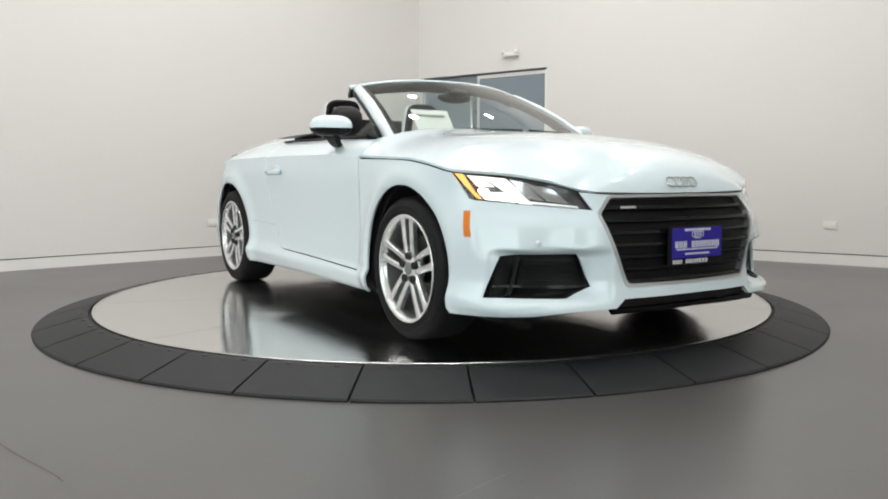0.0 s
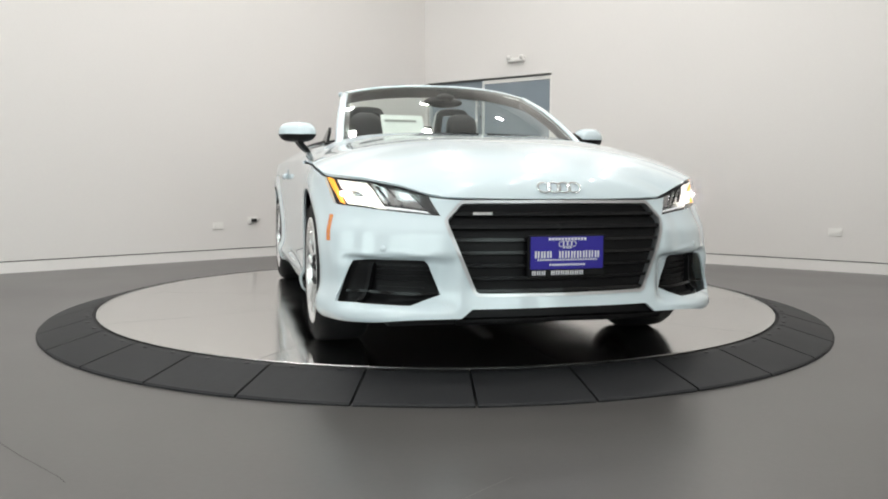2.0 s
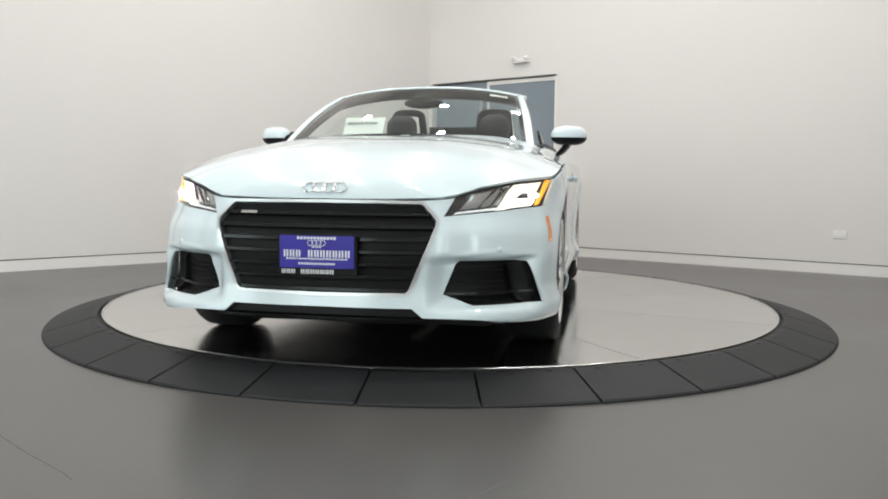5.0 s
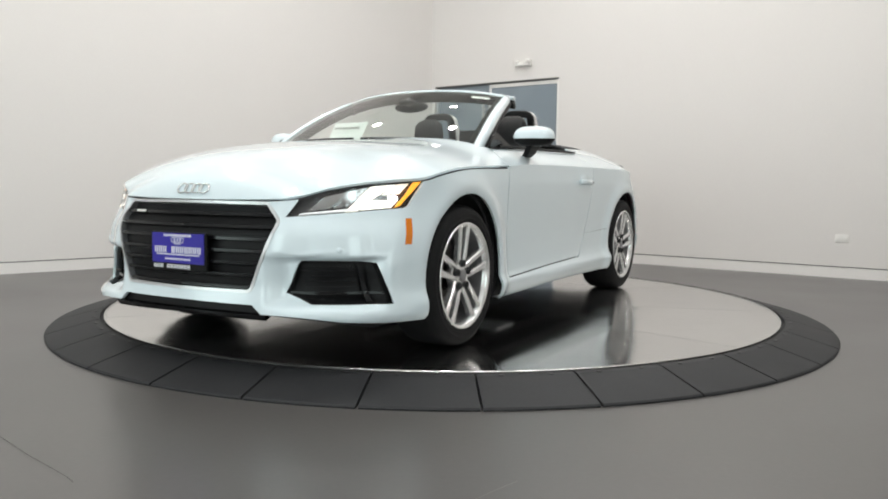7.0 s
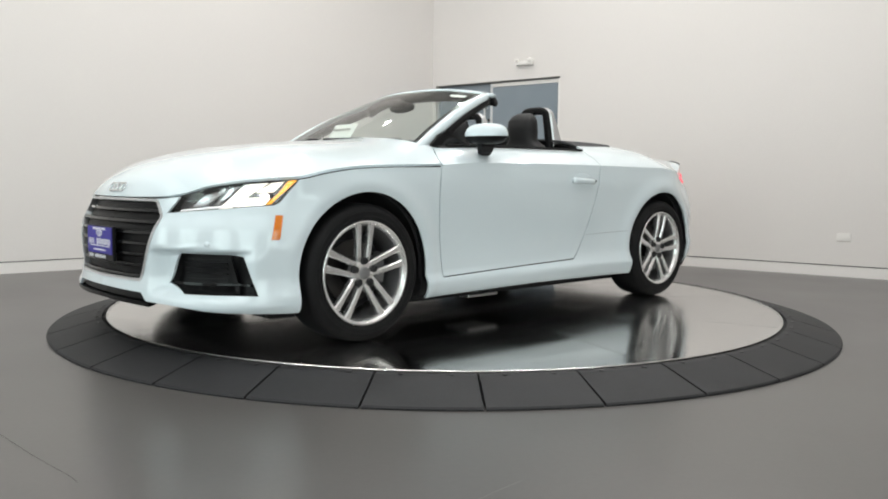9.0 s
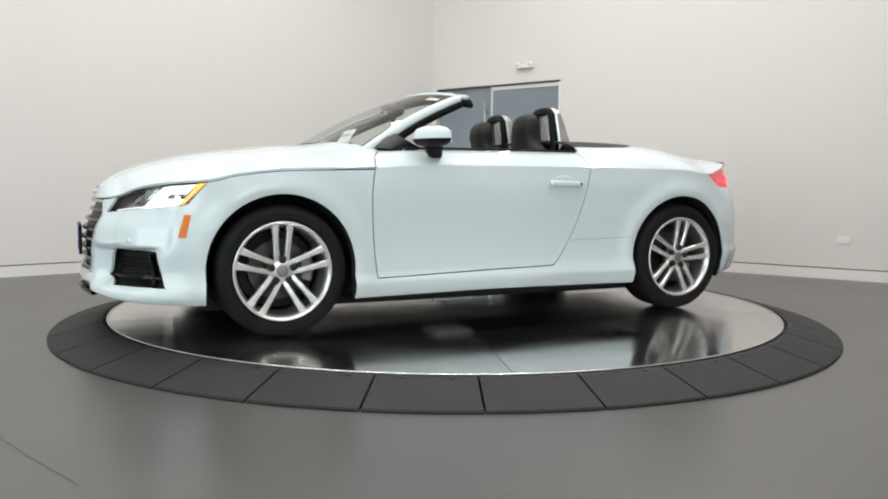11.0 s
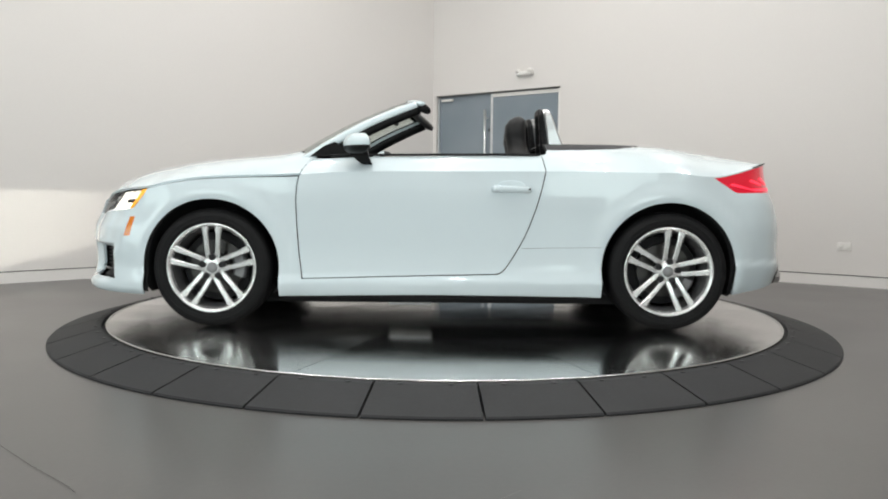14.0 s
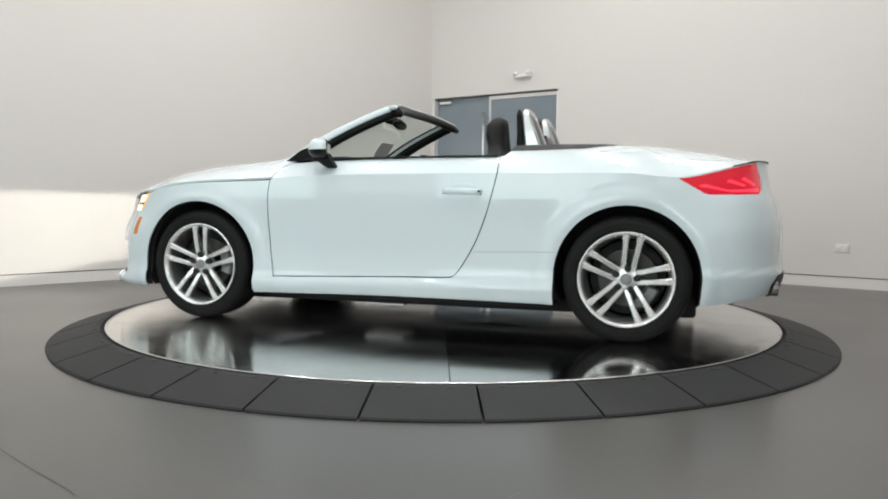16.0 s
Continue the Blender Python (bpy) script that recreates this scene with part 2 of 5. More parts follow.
def room():
    wall("wall_north_west", W_LEFT, [((-0.25, 0, 0.108), (LEN, 0.2, ROOM_H))], "smooth warm white painted gallery wall")
    wall("wall_north_east", W_RIGHT, [((DOOR_B, 0, 0.108), (LEN, 0.2, ROOM_H)), ((-0.01, 0, DOOR_H), (DOOR_B, 0.2, ROOM_H)),
                                      ((-0.01, 0, 0), (DOOR_A, 0.2, DOOR_H))],
         "smooth warm white painted wall with a glazed doorway")
    far_a, far_b = CORNER + LEFT_DIR * LEN, CORNER + RIGHT_DIR * LEN
    m3 = wall_frame(far_a, RIGHT_DIR)
    m4 = wall_frame(far_b, LEFT_DIR)
    # shop windows stand in the walls behind the camera
    spans = {"wall_south_west": (m3, ((2.0, 2.6), (6.0, 2.6))), "wall_south_east": (m4, ((7.35, 0.42), (8.4, 2.1)))}
    k = 0
    for nm, (m, wins) in spans.items():
        holes = [((-0.2, 0, 0), (LEN, 0.2, 0.5)), ((-0.2, 0, 3.3), (LEN, 0.2, ROOM_H))]
        x = -0.2
        for a, w in wins:
            holes.append(((x, 0, 0.5), (a, 0.2, 3.3)))
            x = a + w
        holes.append(((x, 0, 0.5), (LEN, 0.2, 3.3)))
        wall(nm, m, holes, "plain white painted wall with two shop windows")
        for a, width in wins:
            k += 1
            shop_window(m, a, width, k)
    # baseboards, set under a thin shadow gap
    for nm, m, a in (("baseboard_west", W_LEFT, 0.0), ("baseboard_east", W_RIGHT, DOOR_B + 0.02)):
        bm = bmesh.new()
        add_box(bm, (a, 0.004, 0), (LEN, 0.19, 0.098), 0, m)
        tagged(link(nm, bm, M_BASE), "flush white baseboard under a thin shadow gap", kind="structure")
        bm = bmesh.new()
        add_box(bm, (a, 0.03, 0.098), (LEN, 0.19, 0.108), 0, m)
        tagged(link("trim_gap", bm, M_JOINT), "dark recessed reveal above the baseboard", kind="structure")
    bm = bmesh.new()
    bm.faces.new([bm.verts.new(p) for p in (CORNER + Vector((0, 0.6, 0)), far_a + LEFT_DIR, far_a + RIGHT_DIR * (LEN + 1), far_b + RIGHT_DIR)])
    bmesh.ops.recalc_face_normals(bm, faces=bm.faces)
    for f in bm.faces:
        if f.normal.z < 0:
            f.normal_flip()
    r = bmesh.ops.extrude_face_region(bm, geom=bm.faces[:])
    bmesh.ops.translate(bm, verts=[v for v in r["geom"] if isinstance(v, bmesh.types.BMVert)], vec=(0, 0, -0.2))
    bmesh.ops.recalc_face_normals(bm, faces=bm.faces)
    bm2 = bm.copy()
    tagged(link("floor", bm, M_FLOOR), "polished dark grey sealed concrete floor", kind="structure")
    bmesh.ops.translate(bm2, verts=bm2.verts, vec=(0, 0, ROOM_H + 0.2))
    tagged(link("ceiling", bm2, M_CEIL), "plain white ceiling", kind="structure")


def floor_cuts():
    """Hairline cracks and scratches of the concrete."""
    for pts in (((-1.52, -2.59), (-1.45, -2.655), (-1.27, -2.83), (-1.08, -3.00), (-1.04, -3.045)), ((0.0, -3.2), (0.09, -3.10), (0.174, -3.014))):
        bm = bmesh.new()
        w = 0.0011
        for a, b in zip(pts, pts[1:]):
            d = Vector((b[0] - a[0], b[1] - a[1], 0)).normalized()
            n = Vector((-d.y, d.x, 0)) * w
            q = [Vector((*a, 0.0015)) - n, Vector((*b, 0.0015)) - n, Vector((*b, 0.0015)) + n, Vector((*a, 0.0015)) + n]
            bm.faces.new([bm.verts.new(p) for p in q])
        bright = len(pts) == 3
        tagged(link("floor_scratch" if bright else "floor_crack", bm, M_SCRATCH if bright else M_CRACK),
               "pale scratch on the dark concrete floor" if bright else "dark hairline crack across the concrete floor", kind="structure")


def glass_door():
    """A sliding double door of grey frosted glass, in the right wall next to the corner."""
    d = tagged(new("door_1"), "grey frosted glass double door in an aluminium frame, closed", "door", kind="structure")
    d.matrix_world = W_RIGHT
    a, b, h, mid = DOOR_A + 0.01, DOOR_B, DOOR_H, 0.874
    # the left leaf hangs a little lower; the dark strip above paints the shadow gap
    part("head_shadow_gap", box((a, 0.028, h - 0.017), (b, 0.10, h - 0.004), 0.003), M_HEAD_SHADE, d, "dark strip standing for the shadow gap over the door")
    part("frame_post", box((b - 0.03, 0.012, 0), (b - 0.002, 0.10, h - 0.019), 0.003), M_PLASTIC_W, d, "slim white post")
    part("frame_post", box((a, 0.02, 0), (a + 0.02, 0.10, h - 0.04), 0.003), M_ALU, d, "slim aluminium post")
    leaf = part("glass_leaf", box((a + 0.02, 0.065, 0.01), (mid - 0.01, 0.077, h - 0.018)), M_FROST, d, "grey frosted glass leaf")
    leaf2 = part("glass_leaf", box((mid + 0.005, 0.05, 0.01), (b - 0.03, 0.062, h - 0.062)), M_FROST, d, "grey frosted glass leaf")
    part("leaf_rail", box((mid - 0.005, 0.04, h - 0.062), (b - 0.03, 0.075, h - 0.019), 0.003), M_PLASTIC_W, leaf2, "pale top rail")
    part("leaf_stile", box((mid - 0.02, 0.038, 0.005), (mid + 0.012, 0.09, h - 0.019), 0.003), M_ALU, leaf2, "bright vertical stile")
    bm = sweep([(mid - 0.075, 0.0, 0.75), (mid - 0.075, 0.0, 1.86)], 0.014, 10)
    part("pull_bar", bm, M_ALU, leaf, "long round steel pull bar", True)
    for z in (0.85, 1.76):
        part("standoff", sweep([(mid - 0.075, 0.0, z), (mid - 0.075, 0.066, z)], 0.008, 8), M_ALU, leaf)
    part("lock", box((mid - 0.055, 0.04, 1.60), (mid - 0.03, 0.064, 1.63), 0.003), M_SCREW, leaf, "small dark lock")
    part("closer", box((a + 0.05, 0.02, h - 0.075), (a + 0.22, 0.062, h - 0.045), 0.006), M_PLASTIC_W, d, "white door closer box")
    # a dim store room lies behind
    bm = bmesh.new()
    for lo, hi in (((-0.3, 2.0, 0), (2.4, 2.1, 2.6)), ((-0.3, 0.2, 0), (-0.2, 2.0, 2.6)), ((2.3, 0.2, 0), (2.4, 2.0, 2.6)), ((-0.3, 0.2, 2.6), (2.4, 2.1, 2.7))):
        add_box(bm, lo, hi, 0, W_RIGHT)
    tagged(link("wall_store", bm, M_WALL), "plain wall of the room behind the glass door", kind="structure")


def wall_fittings():
    # emergency light above the door
    e = tagged(new("emergency_light"), "small white twin-head emergency light over the glass door", "light")
    e.matrix_world = W_RIGHT @ pose(1.37, -0.002, 2.255)
    part("case", box((-0.11, -0.055, -0.03), (0.11, 0, 0.015), 0.01), M_PLASTIC_W, e)
    for s in (-1, 1):
        bm = bmesh.new()
        add_revolve(bm, [(0.0, -0.045), (0.022, -0.045), (0.027, -0.02), (0.020, 0.02), (0.0, 0.025)], 20, "y", (0.085 * s, -0.03, 0.022))
        bmesh.ops.recalc_face_normals(bm, faces=bm.faces)
        part("lamp_head", bm, M_PLASTIC_W, e, "round white lamp head", True)
    for m, at, nm in ((W_RIGHT, (4.84, 0, 0.372), "wall_outlet"), (W_LEFT, (2.87, 0, 0.357), "wall_outlet"), (W_LEFT, (2.47, 0, 0.403), "wall_socket_box")):
        o = tagged(new(nm), "white double power outlet plate on the white wall" if nm == "wall_outlet" else "small outlet with a dark plug on the wall", "outlet")
        o.matrix_world = m @ pose(*at)
        part("plate", box((-0.06, -0.008, -0.037), (0.06, 0, 0.037), 0.003), M_PLASTIC_W, o)
        for s in (-1, 1):
            part("receptacle", box((s * 0.028 - 0.018, -0.012, -0.016), (s * 0.028 + 0.018, -0.008, 0.016), 0.002), M_PLASTIC_W, o, "white receptacle face")
        if nm == "wall_socket_box":
            part("plug", box((-0.028, -0.055, -0.018), (0.018, -0.012, 0.018), 0.006), M_DARK, o, "black plug")
            part("cord", sweep([(-0.028, -0.03, 0.0), (-0.05, -0.03, 0.004), (-0.085, -0.012, 0.010)], 0.005, 6), M_GREY_PL, o, "short grey cord")


def ceiling_lights():
    """Recessed round downlights in rows, over and around the turntable."""
    first = None
    for ix in range(-2, 3):
        for iy in range(-2, 3):
            x, y = ix * 1.5, iy * 1.5 - 0.4
            if first is None:
                first = tagged(new("downlight"), "round recessed ceiling downlight, lit", "light", "ceiling downlights")
                bm = bmesh.new()
                add_revolve(bm, [(0.085, 0.0), (0.11, 0.0), (0.11, -0.012), (0.085, -0.012), (0.075, 0.02)], 32)
                part("trim_ring", bm, M_PLASTIC_W, first, "white trim ring")
                bm = bmesh.new()
                bmesh.ops.create_circle(bm, cap_ends=True, segments=32, radius=0.082)
                for f in bm.faces:
                    if f.normal.z > 0:
                        f.normal_flip()
                bmesh.ops.translate(bm, verts=bm.verts, vec=(0, 0, -0.006))
                part("lens", bm, M_LAMP, first, "glowing lens")
                first.matrix_world = pose(x, y, ROOM_H - 0.002)
            else:
                copy_thing(first, pose(x, y, ROOM_H - 0.002))
            l = bpy.data.lights.new("downlight_beam", "AREA")
            l.shape, l.size, l.energy, l.color = "DISK", 0.17, 13.6, (1.0, 0.985, 0.96)
            lo = new("downlight_beam", l)
            lo.matrix_world = pose(x, y, ROOM_H - 0.02)


# ---- turntable ----
def ring_piece(bm, a0, a1, prof, n=6):
    """Sector of a ring with a closed radial profile (radius, z)."""
    cols = []
    for i in range(n + 1):
        a = a0 + (a1 - a0) * i / n
        cols.append([bm.verts.new((r * math.cos(a), r * math.sin(a), z)) for r, z in prof])
    k = len(prof)
    for c, d in zip(cols, cols[1:]):
        for i in range(k):
            bm.faces.new((c[i], d[i], d[(i + 1) % k], c[(i + 1) % k]))
    bm.faces.new(cols[0])
    bm.faces.new(cols[-1][::-1])
    bmesh.ops.recalc_face_normals(bm, faces=bm.faces)


def ramp_ring():
    ring = tagged(new("ramp_ring"), "low black rubber ramp ring in bolted segments round the turntable", "ramp", kind="structure")
    step = math.radians(11.25)
    gap = 0.0048
    bm = bmesh.new()
    prof = [(RAMP_IN, 0.0), (RAMP_OUT, 0.0), (RAMP_OUT + 0.001, 0.006), (RAMP_OUT - 0.006, 0.013), (RAMP_IN + 0.035, 0.074),
            (RAMP_IN + 0.005, 0.077), (RAMP_IN, 0.073)]
    ring_piece(bm, gap / 2.2, step - gap / 2.2, prof)
    me = bpy.data.meshes.new("ramp_segment")
    bm.to_mesh(me)
    bm.free()
    me.materials.append(M_RAMP)
    bms = bmesh.new()
    for a in (0.05, step - 0.05):
        add_revolve(bms, [(0.0, 0.0785), (0.010, 0.0785), (0.012, 0.075)], 12, "z", ((RAMP_IN + 0.03) * math.cos(a), (RAMP_IN + 0.03) * math.sin(a), -0.001))
    ms = bpy.data.meshes.new("bolt")
    bms.to_mesh(ms)
    bms.free()
    ms.materials.append(M_SCREW)
    for k in range(32):
        ob = new("ramp_segment", me)
        ob.parent = ring
        ob.matrix_world = pose(0, 0, 0, 0, 0, -87.17 + 11.25 * k)
        s = new("bolt", ms)
        s.parent = ob


def turn_disc():
    d = tagged(new("turntable_disc"), "round turntable deck of brushed steel plates with a bright rim", "turntable")
    bm = bmesh.new()
    ring_piece(bm, 0, 2 * math.pi, [(DISC_R - 0.012, -0.06), (DISC_R, -0.06), (DISC_R, -0.001), (DISC_R - 0.003, 0.002), (DISC_R - 0.012, 0.002)], 128)
    part("edge_band", bm, M_RIM, d, "bright steel edge band")
    bm = bmesh.new()
    add_revolve(bm, [(0.0, -0.008), (DISC_R - 0.012, -0.008)], 96)
    bmesh.ops.recalc_face_normals(bm, faces=bm.faces)
    part("deck_base", bm, M_DARK, d, "dark under-deck")
    bm = bmesh.new()
    step, g = math.radians(36), 0.0009
    ring_piece(bm, g, step - g, [(0.55, -0.007), (DISC_R - 0.013, -0.007), (DISC_R - 0.013, 0.0), (0.55, 0.0)], 14)
    me = bpy.data.meshes.new("plate")
    bm.to_mesh(me)
    bm.free()
    me.materials.append(M_STEEL)
    for k in range(10):
        p = new("plate", me)
        p.parent = d
        p.matrix_basis = pose(0, 0, 0, 0, 0, 36 * k)
    bm = bmesh.new()
    add_revolve(bm, [(0.0, 0.0), (0.548, 0.0), (0.548, -0.007)], 64)
    bmesh.ops.recalc_face_normals(bm, faces=bm.faces)
    part("centre_plate", bm, M_STEEL, d, "round steel centre plate")
    bm = bmesh.new()
    add_revolve(bm, [(DISC_R - 0.03, -0.02), (RAMP_IN + 0.002, -0.02), (RAMP_IN + 0.002, -0.07)], 96, "z", (0, 0, DISC_Z))
    tagged(link("trim_pit", bm, M_DARK), "dark gap round the turning disc", kind="structure")
    return d


room()
floor_cuts()
glass_door()
wall_fittings()
ceiling_lights()
ramp_ring()
disc = turn_disc()


# ---- car materials ----
M_PAINT = mat("white_car_paint", (0.645, 0.735, 0.768), 0.25, spec=0.25, coat=1.0, grain=900, vary=0.01, big=2.0)
M_PAINT.node_tree.nodes["Principled BSDF"].inputs["Coat IOR"].default_value = 1.55
M_BLACKPL = mat("black_plastic", (0.006, 0.006, 0.0065), 0.42, grain=200, vary=0.2, bump=0.1, spec=0.16)
M_GLOSSBLK = mat("gloss_black", (0.005, 0.005, 0.0055), 0.16, spec=0.22)
M_CHROME = mat("satin_chrome", (0.92, 0.92, 0.92), 0.12, metal=1.0)
M_FRAME = mat("grille_silver", (0.62, 0.63, 0.64), 0.32, metal=0.9)
M_ALLOY = mat("silver_alloy", (0.82, 0.82, 0.82), 0.24, metal=0.85, coat=0.3, grain=300, vary=0.03)
# darker copy of the alloy: shade behind the spokes put into the colour
M_ALLOY_SHADED = mat("rim_barrel_shaded", (0.15, 0.15, 0.152), 0.45, metal=0.5)
M_TYRE = mat("tyre_rubber", (0.008, 0.008, 0.0085), 0.65, grain=150, vary=0.25, bump=0.3, big=12, spec=0.2)
M_DISC = mat("brake_iron", (0.075, 0.072, 0.07), 0.35, metal=1.0, grain=160, vary=0.15)
M_CALIPER = mat("caliper_grey", (0.24, 0.24, 0.245), 0.45, metal=0.6)
M_BEAM = mat("beam_source", (0.9, 0.9, 0.9), 0.3, emit=(1.0, 0.97, 0.86), strength=300000.0)
M_LEATHER = mat("black_leather", (0.010, 0.010, 0.0105), 0.55, spec=0.3, grain=220, vary=0.2, bump=0.4)
M_CLOTH = mat("grey_black_fabric", (0.035, 0.036, 0.038), 0.9, grain=400, vary=0.2, bump=0.3)
M_SILVER = mat("matt_silver", (0.70, 0.70, 0.71), 0.3, metal=0.9)
M_AMBER = mat("amber_lens", (0.62, 0.17, 0.012), 0.2, coat=0.8, emit=(1.0, 0.30, 0.02), strength=0.06)
M_AMBERLIT = mat("amber_lit", (0.9, 0.4, 0.03), 0.3, emit=(1.0, 0.45, 0.04), strength=0.9)
M_LED = mat("led_white", (0.9, 0.9, 0.9), 0.3, emit=(1.0, 0.95, 0.80), strength=0.95)
M_LEDHOT = mat("led_projector", (0.9, 0.9, 0.9), 0.3, emit=(1.0, 0.97, 0.84), strength=3.0)
M_SLAT = mat("slat_black", (0.006, 0.006, 0.007), 0.2, spec=0.35)
M_DRL = mat("drl_white", (0.9, 0.9, 0.9), 0.3, emit=(0.95, 0.98, 1.0), strength=0.25)
M_REFLECT = mat("lamp_reflector", (0.55, 0.55, 0.56), 0.18, metal=1.0)
M_LAMPIN = mat("lamp_housing", (0.10, 0.10, 0.104), 0.25, metal=0.5)
M_RED = mat("red_lens", (0.36, 0.006, 0.014), 0.12, coat=0.6, emit=(1.0, 0.008, 0.045), strength=0.45)
M_REDLIT = mat("red_lit", (0.7, 0.03, 0.05), 0.3, emit=(1.0, 0.04, 0.10), strength=0.95)
M_PLATE = mat("plate_blue", (0.016, 0.008, 0.28), 0.4, grain=60, vary=0.08)
M_INK = mat("white_print", (0.75, 0.75, 0.78), 0.5)
M_PAPER = mat("white_paper", (0.75, 0.77, 0.74), 0.7)
M_WINDSHIELD = glass_mat("windscreen_glass", (0.91, 0.985, 0.94), 0.0, 1.0, 0.14)
M_LENS = glass_mat("clear_lens", (1, 1, 1), 0.02, 0.96)
M_MIRROR = mat("mirror_glass", (0.9, 0.9, 0.9), 0.02, metal=1.0)


# ---- car body surface ----
def curve(xs, ys):
    """Smooth interpolation (cubic Hermite with limited slopes) through increasing xs."""
    xs, ys = np.array(xs, float), np.array(ys, float)
    h = np.diff(xs)
    d = np.diff(ys) / h
    m = np.zeros_like(ys)
    m[0], m[-1] = d[0], d[-1]
    for i in range(1, len(xs) - 1):
        if d[i - 1] * d[i] > 0:
            w1, w2 = 2 * h[i] + h[i - 1], h[i] + 2 * h[i - 1]
            m[i] = (w1 + w2) / (w1 / d[i - 1] + w2 / d[i])

    def f(x):
        x = np.clip(np.asarray(x, float), xs[0], xs[-1])
        i = np.clip(np.searchsorted(xs, x) - 1, 0, len(xs) - 2)
        t = (x - xs[i]) / h[i]
        return ((1 + 2 * t) * (1 - t) ** 2 * ys[i] + t * (1 - t) ** 2 * h[i] * m[i]
                + t * t * (3 - 2 * t) * ys[i + 1] + t * t * (t - 1) * h[i] * m[i + 1])
    return f


def outline():
    """Plan outline of half the body, nose to tail, as smooth functions of its length."""
    xs = [2.135, 2.128, 2.108, 2.082, 2.045, 1.985, 1.905, 1.80, 1.70, 1.55, 1.25, 0.9, 0.5, 0.0, -0.5, -0.9, -1.25, -1.55, -1.75, -1.89, -2.005, -2.06, -2.075]
    ys = [0.0, 0.16, 0.32, 0.45, 0.57, 0.68, 0.775, 0.843, 0.880, 0.899, 0.903, 0.895, 0.888, 0.885, 0.887, 0.895, 0.902, 0.886, 0.835, 0.73, 0.52, 0.27, 0.0]
    L = np.concatenate([[0], np.cumsum(np.hypot(np.diff(xs), np.diff(ys)))])

    def spline(v):
        n = len(L)
        A, r = np.zeros((n, n)), np.zeros(n)
        h, d = np.diff(L), np.diff(v) / np.diff(L)
        for i in range(1, n - 1):
            A[i, i - 1], A[i, i], A[i, i + 1] = h[i], 2 * (h[i] + h[i - 1]), h[i - 1]
            r[i] = 3 * (h[i] * d[i - 1] + h[i - 1] * d[i])
        A[0, 0] = A[-1, -1] = 1
        r[0], r[-1] = d[0], d[-1]
        m = np.linalg.solve(A, r)
        v = np.array(v)

        def f(s):
            s = np.clip(np.asarray(s, float), 0, L[-1])
            i = np.clip(np.searchsorted(L, s) - 1, 0, n - 2)
            t = (s - L[i]) / h[i]
            return ((1 + 2 * t) * (1 - t) ** 2 * v[i] + t * (1 - t) ** 2 * h[i] * m[i]
                    + t * t * (3 - 2 * t) * v[i + 1] + t * t * (t - 1) * h[i] * m[i + 1])
        return f
    return L[-1], spline(xs), spline(ys)


L_END, OX, OY = outline()
_ls = np.linspace(0, L_END, 1500)
_xs, _ys = OX(_ls), OY(_ls)


def Lx(x):
    """Outline length at which the side reaches x."""
    return float(np.interp(-x, -_xs, _ls))


def Ly(y):
    """Outline length at which the nose reaches y."""
    k = np.argmax(_ys > 0.85)
    return float(np.interp(y, _ys[:k], _ls[:k]))


def Lyr(y):
    """Outline length at which the tail reaches y."""
    k = len(_ys) - np.argmax(_ys[::-1] > 0.85)
    return float(np.interp(-y, -_ys[k:], _ls[k:]))


WHEEL_X, WHEEL_Z, ARCH_Z, ARCH_R = 1.2525, 0.3275, 0.335, 0.371
# height of the crease that runs round the car under bonnet, doors and tail edge
Z_TOP = curve([-2.08, -1.99, -1.86, -1.68, -1.48, -1.24, -0.56, 0.0, 0.55, 0.78, 1.17, 1.30, 1.48, 1.60, 1.75, 1.90, 2.0, 2.05, 2.085, 2.14],
              [0.940, 0.936, 0.914, 0.878, 0.848, 0.868, 0.870, 0.866, 0.857, 0.840, 0.828, 0.820, 0.795, 0.768, 0.757, 0.743, 0.719, 0.692, 0.679, 0.672])
Z_BOT = curve([-2.08, -1.9, -1.61, -0.88, 0.0, 0.88, 1.62, 1.75, 1.95, 2.05, 2.14], [0.26, 0.235, 0.20, 0.182, 0.186, 0.175, 0.178, 0.182, 0.195, 0.215, 0.225])
IN_FRONT = curve([0.17, 0.21, 0.26, 0.34, 0.45, 0.53, 0.61, 0.68, 0.80], [0.022, -0.010, -0.004, 0.008, 0.004, 0.012, 0.046, 0.066, 0.078])
IN_SIDE = curve([0.17, 0.20, 0.25, 0.30, 0.42, 0.60, 0.75, 0.83, 0.90], [0.035, 0.010, 0.000, 0.019, 0.022, 0.014, 0.008, 0.014, 0.020])
IN_REAR = curve([0.17, 0.25, 0.36, 0.39, 0.55, 0.70, 0.80, 0.88, 0.95], [0.080, 0.030, 0.004, 0.012, 0.012, 0.040, 0.080, 0.100, 0.105])


def smooth01(t):
    t = np.clip(t, 0, 1)
    return t * t * (3 - 2 * t)


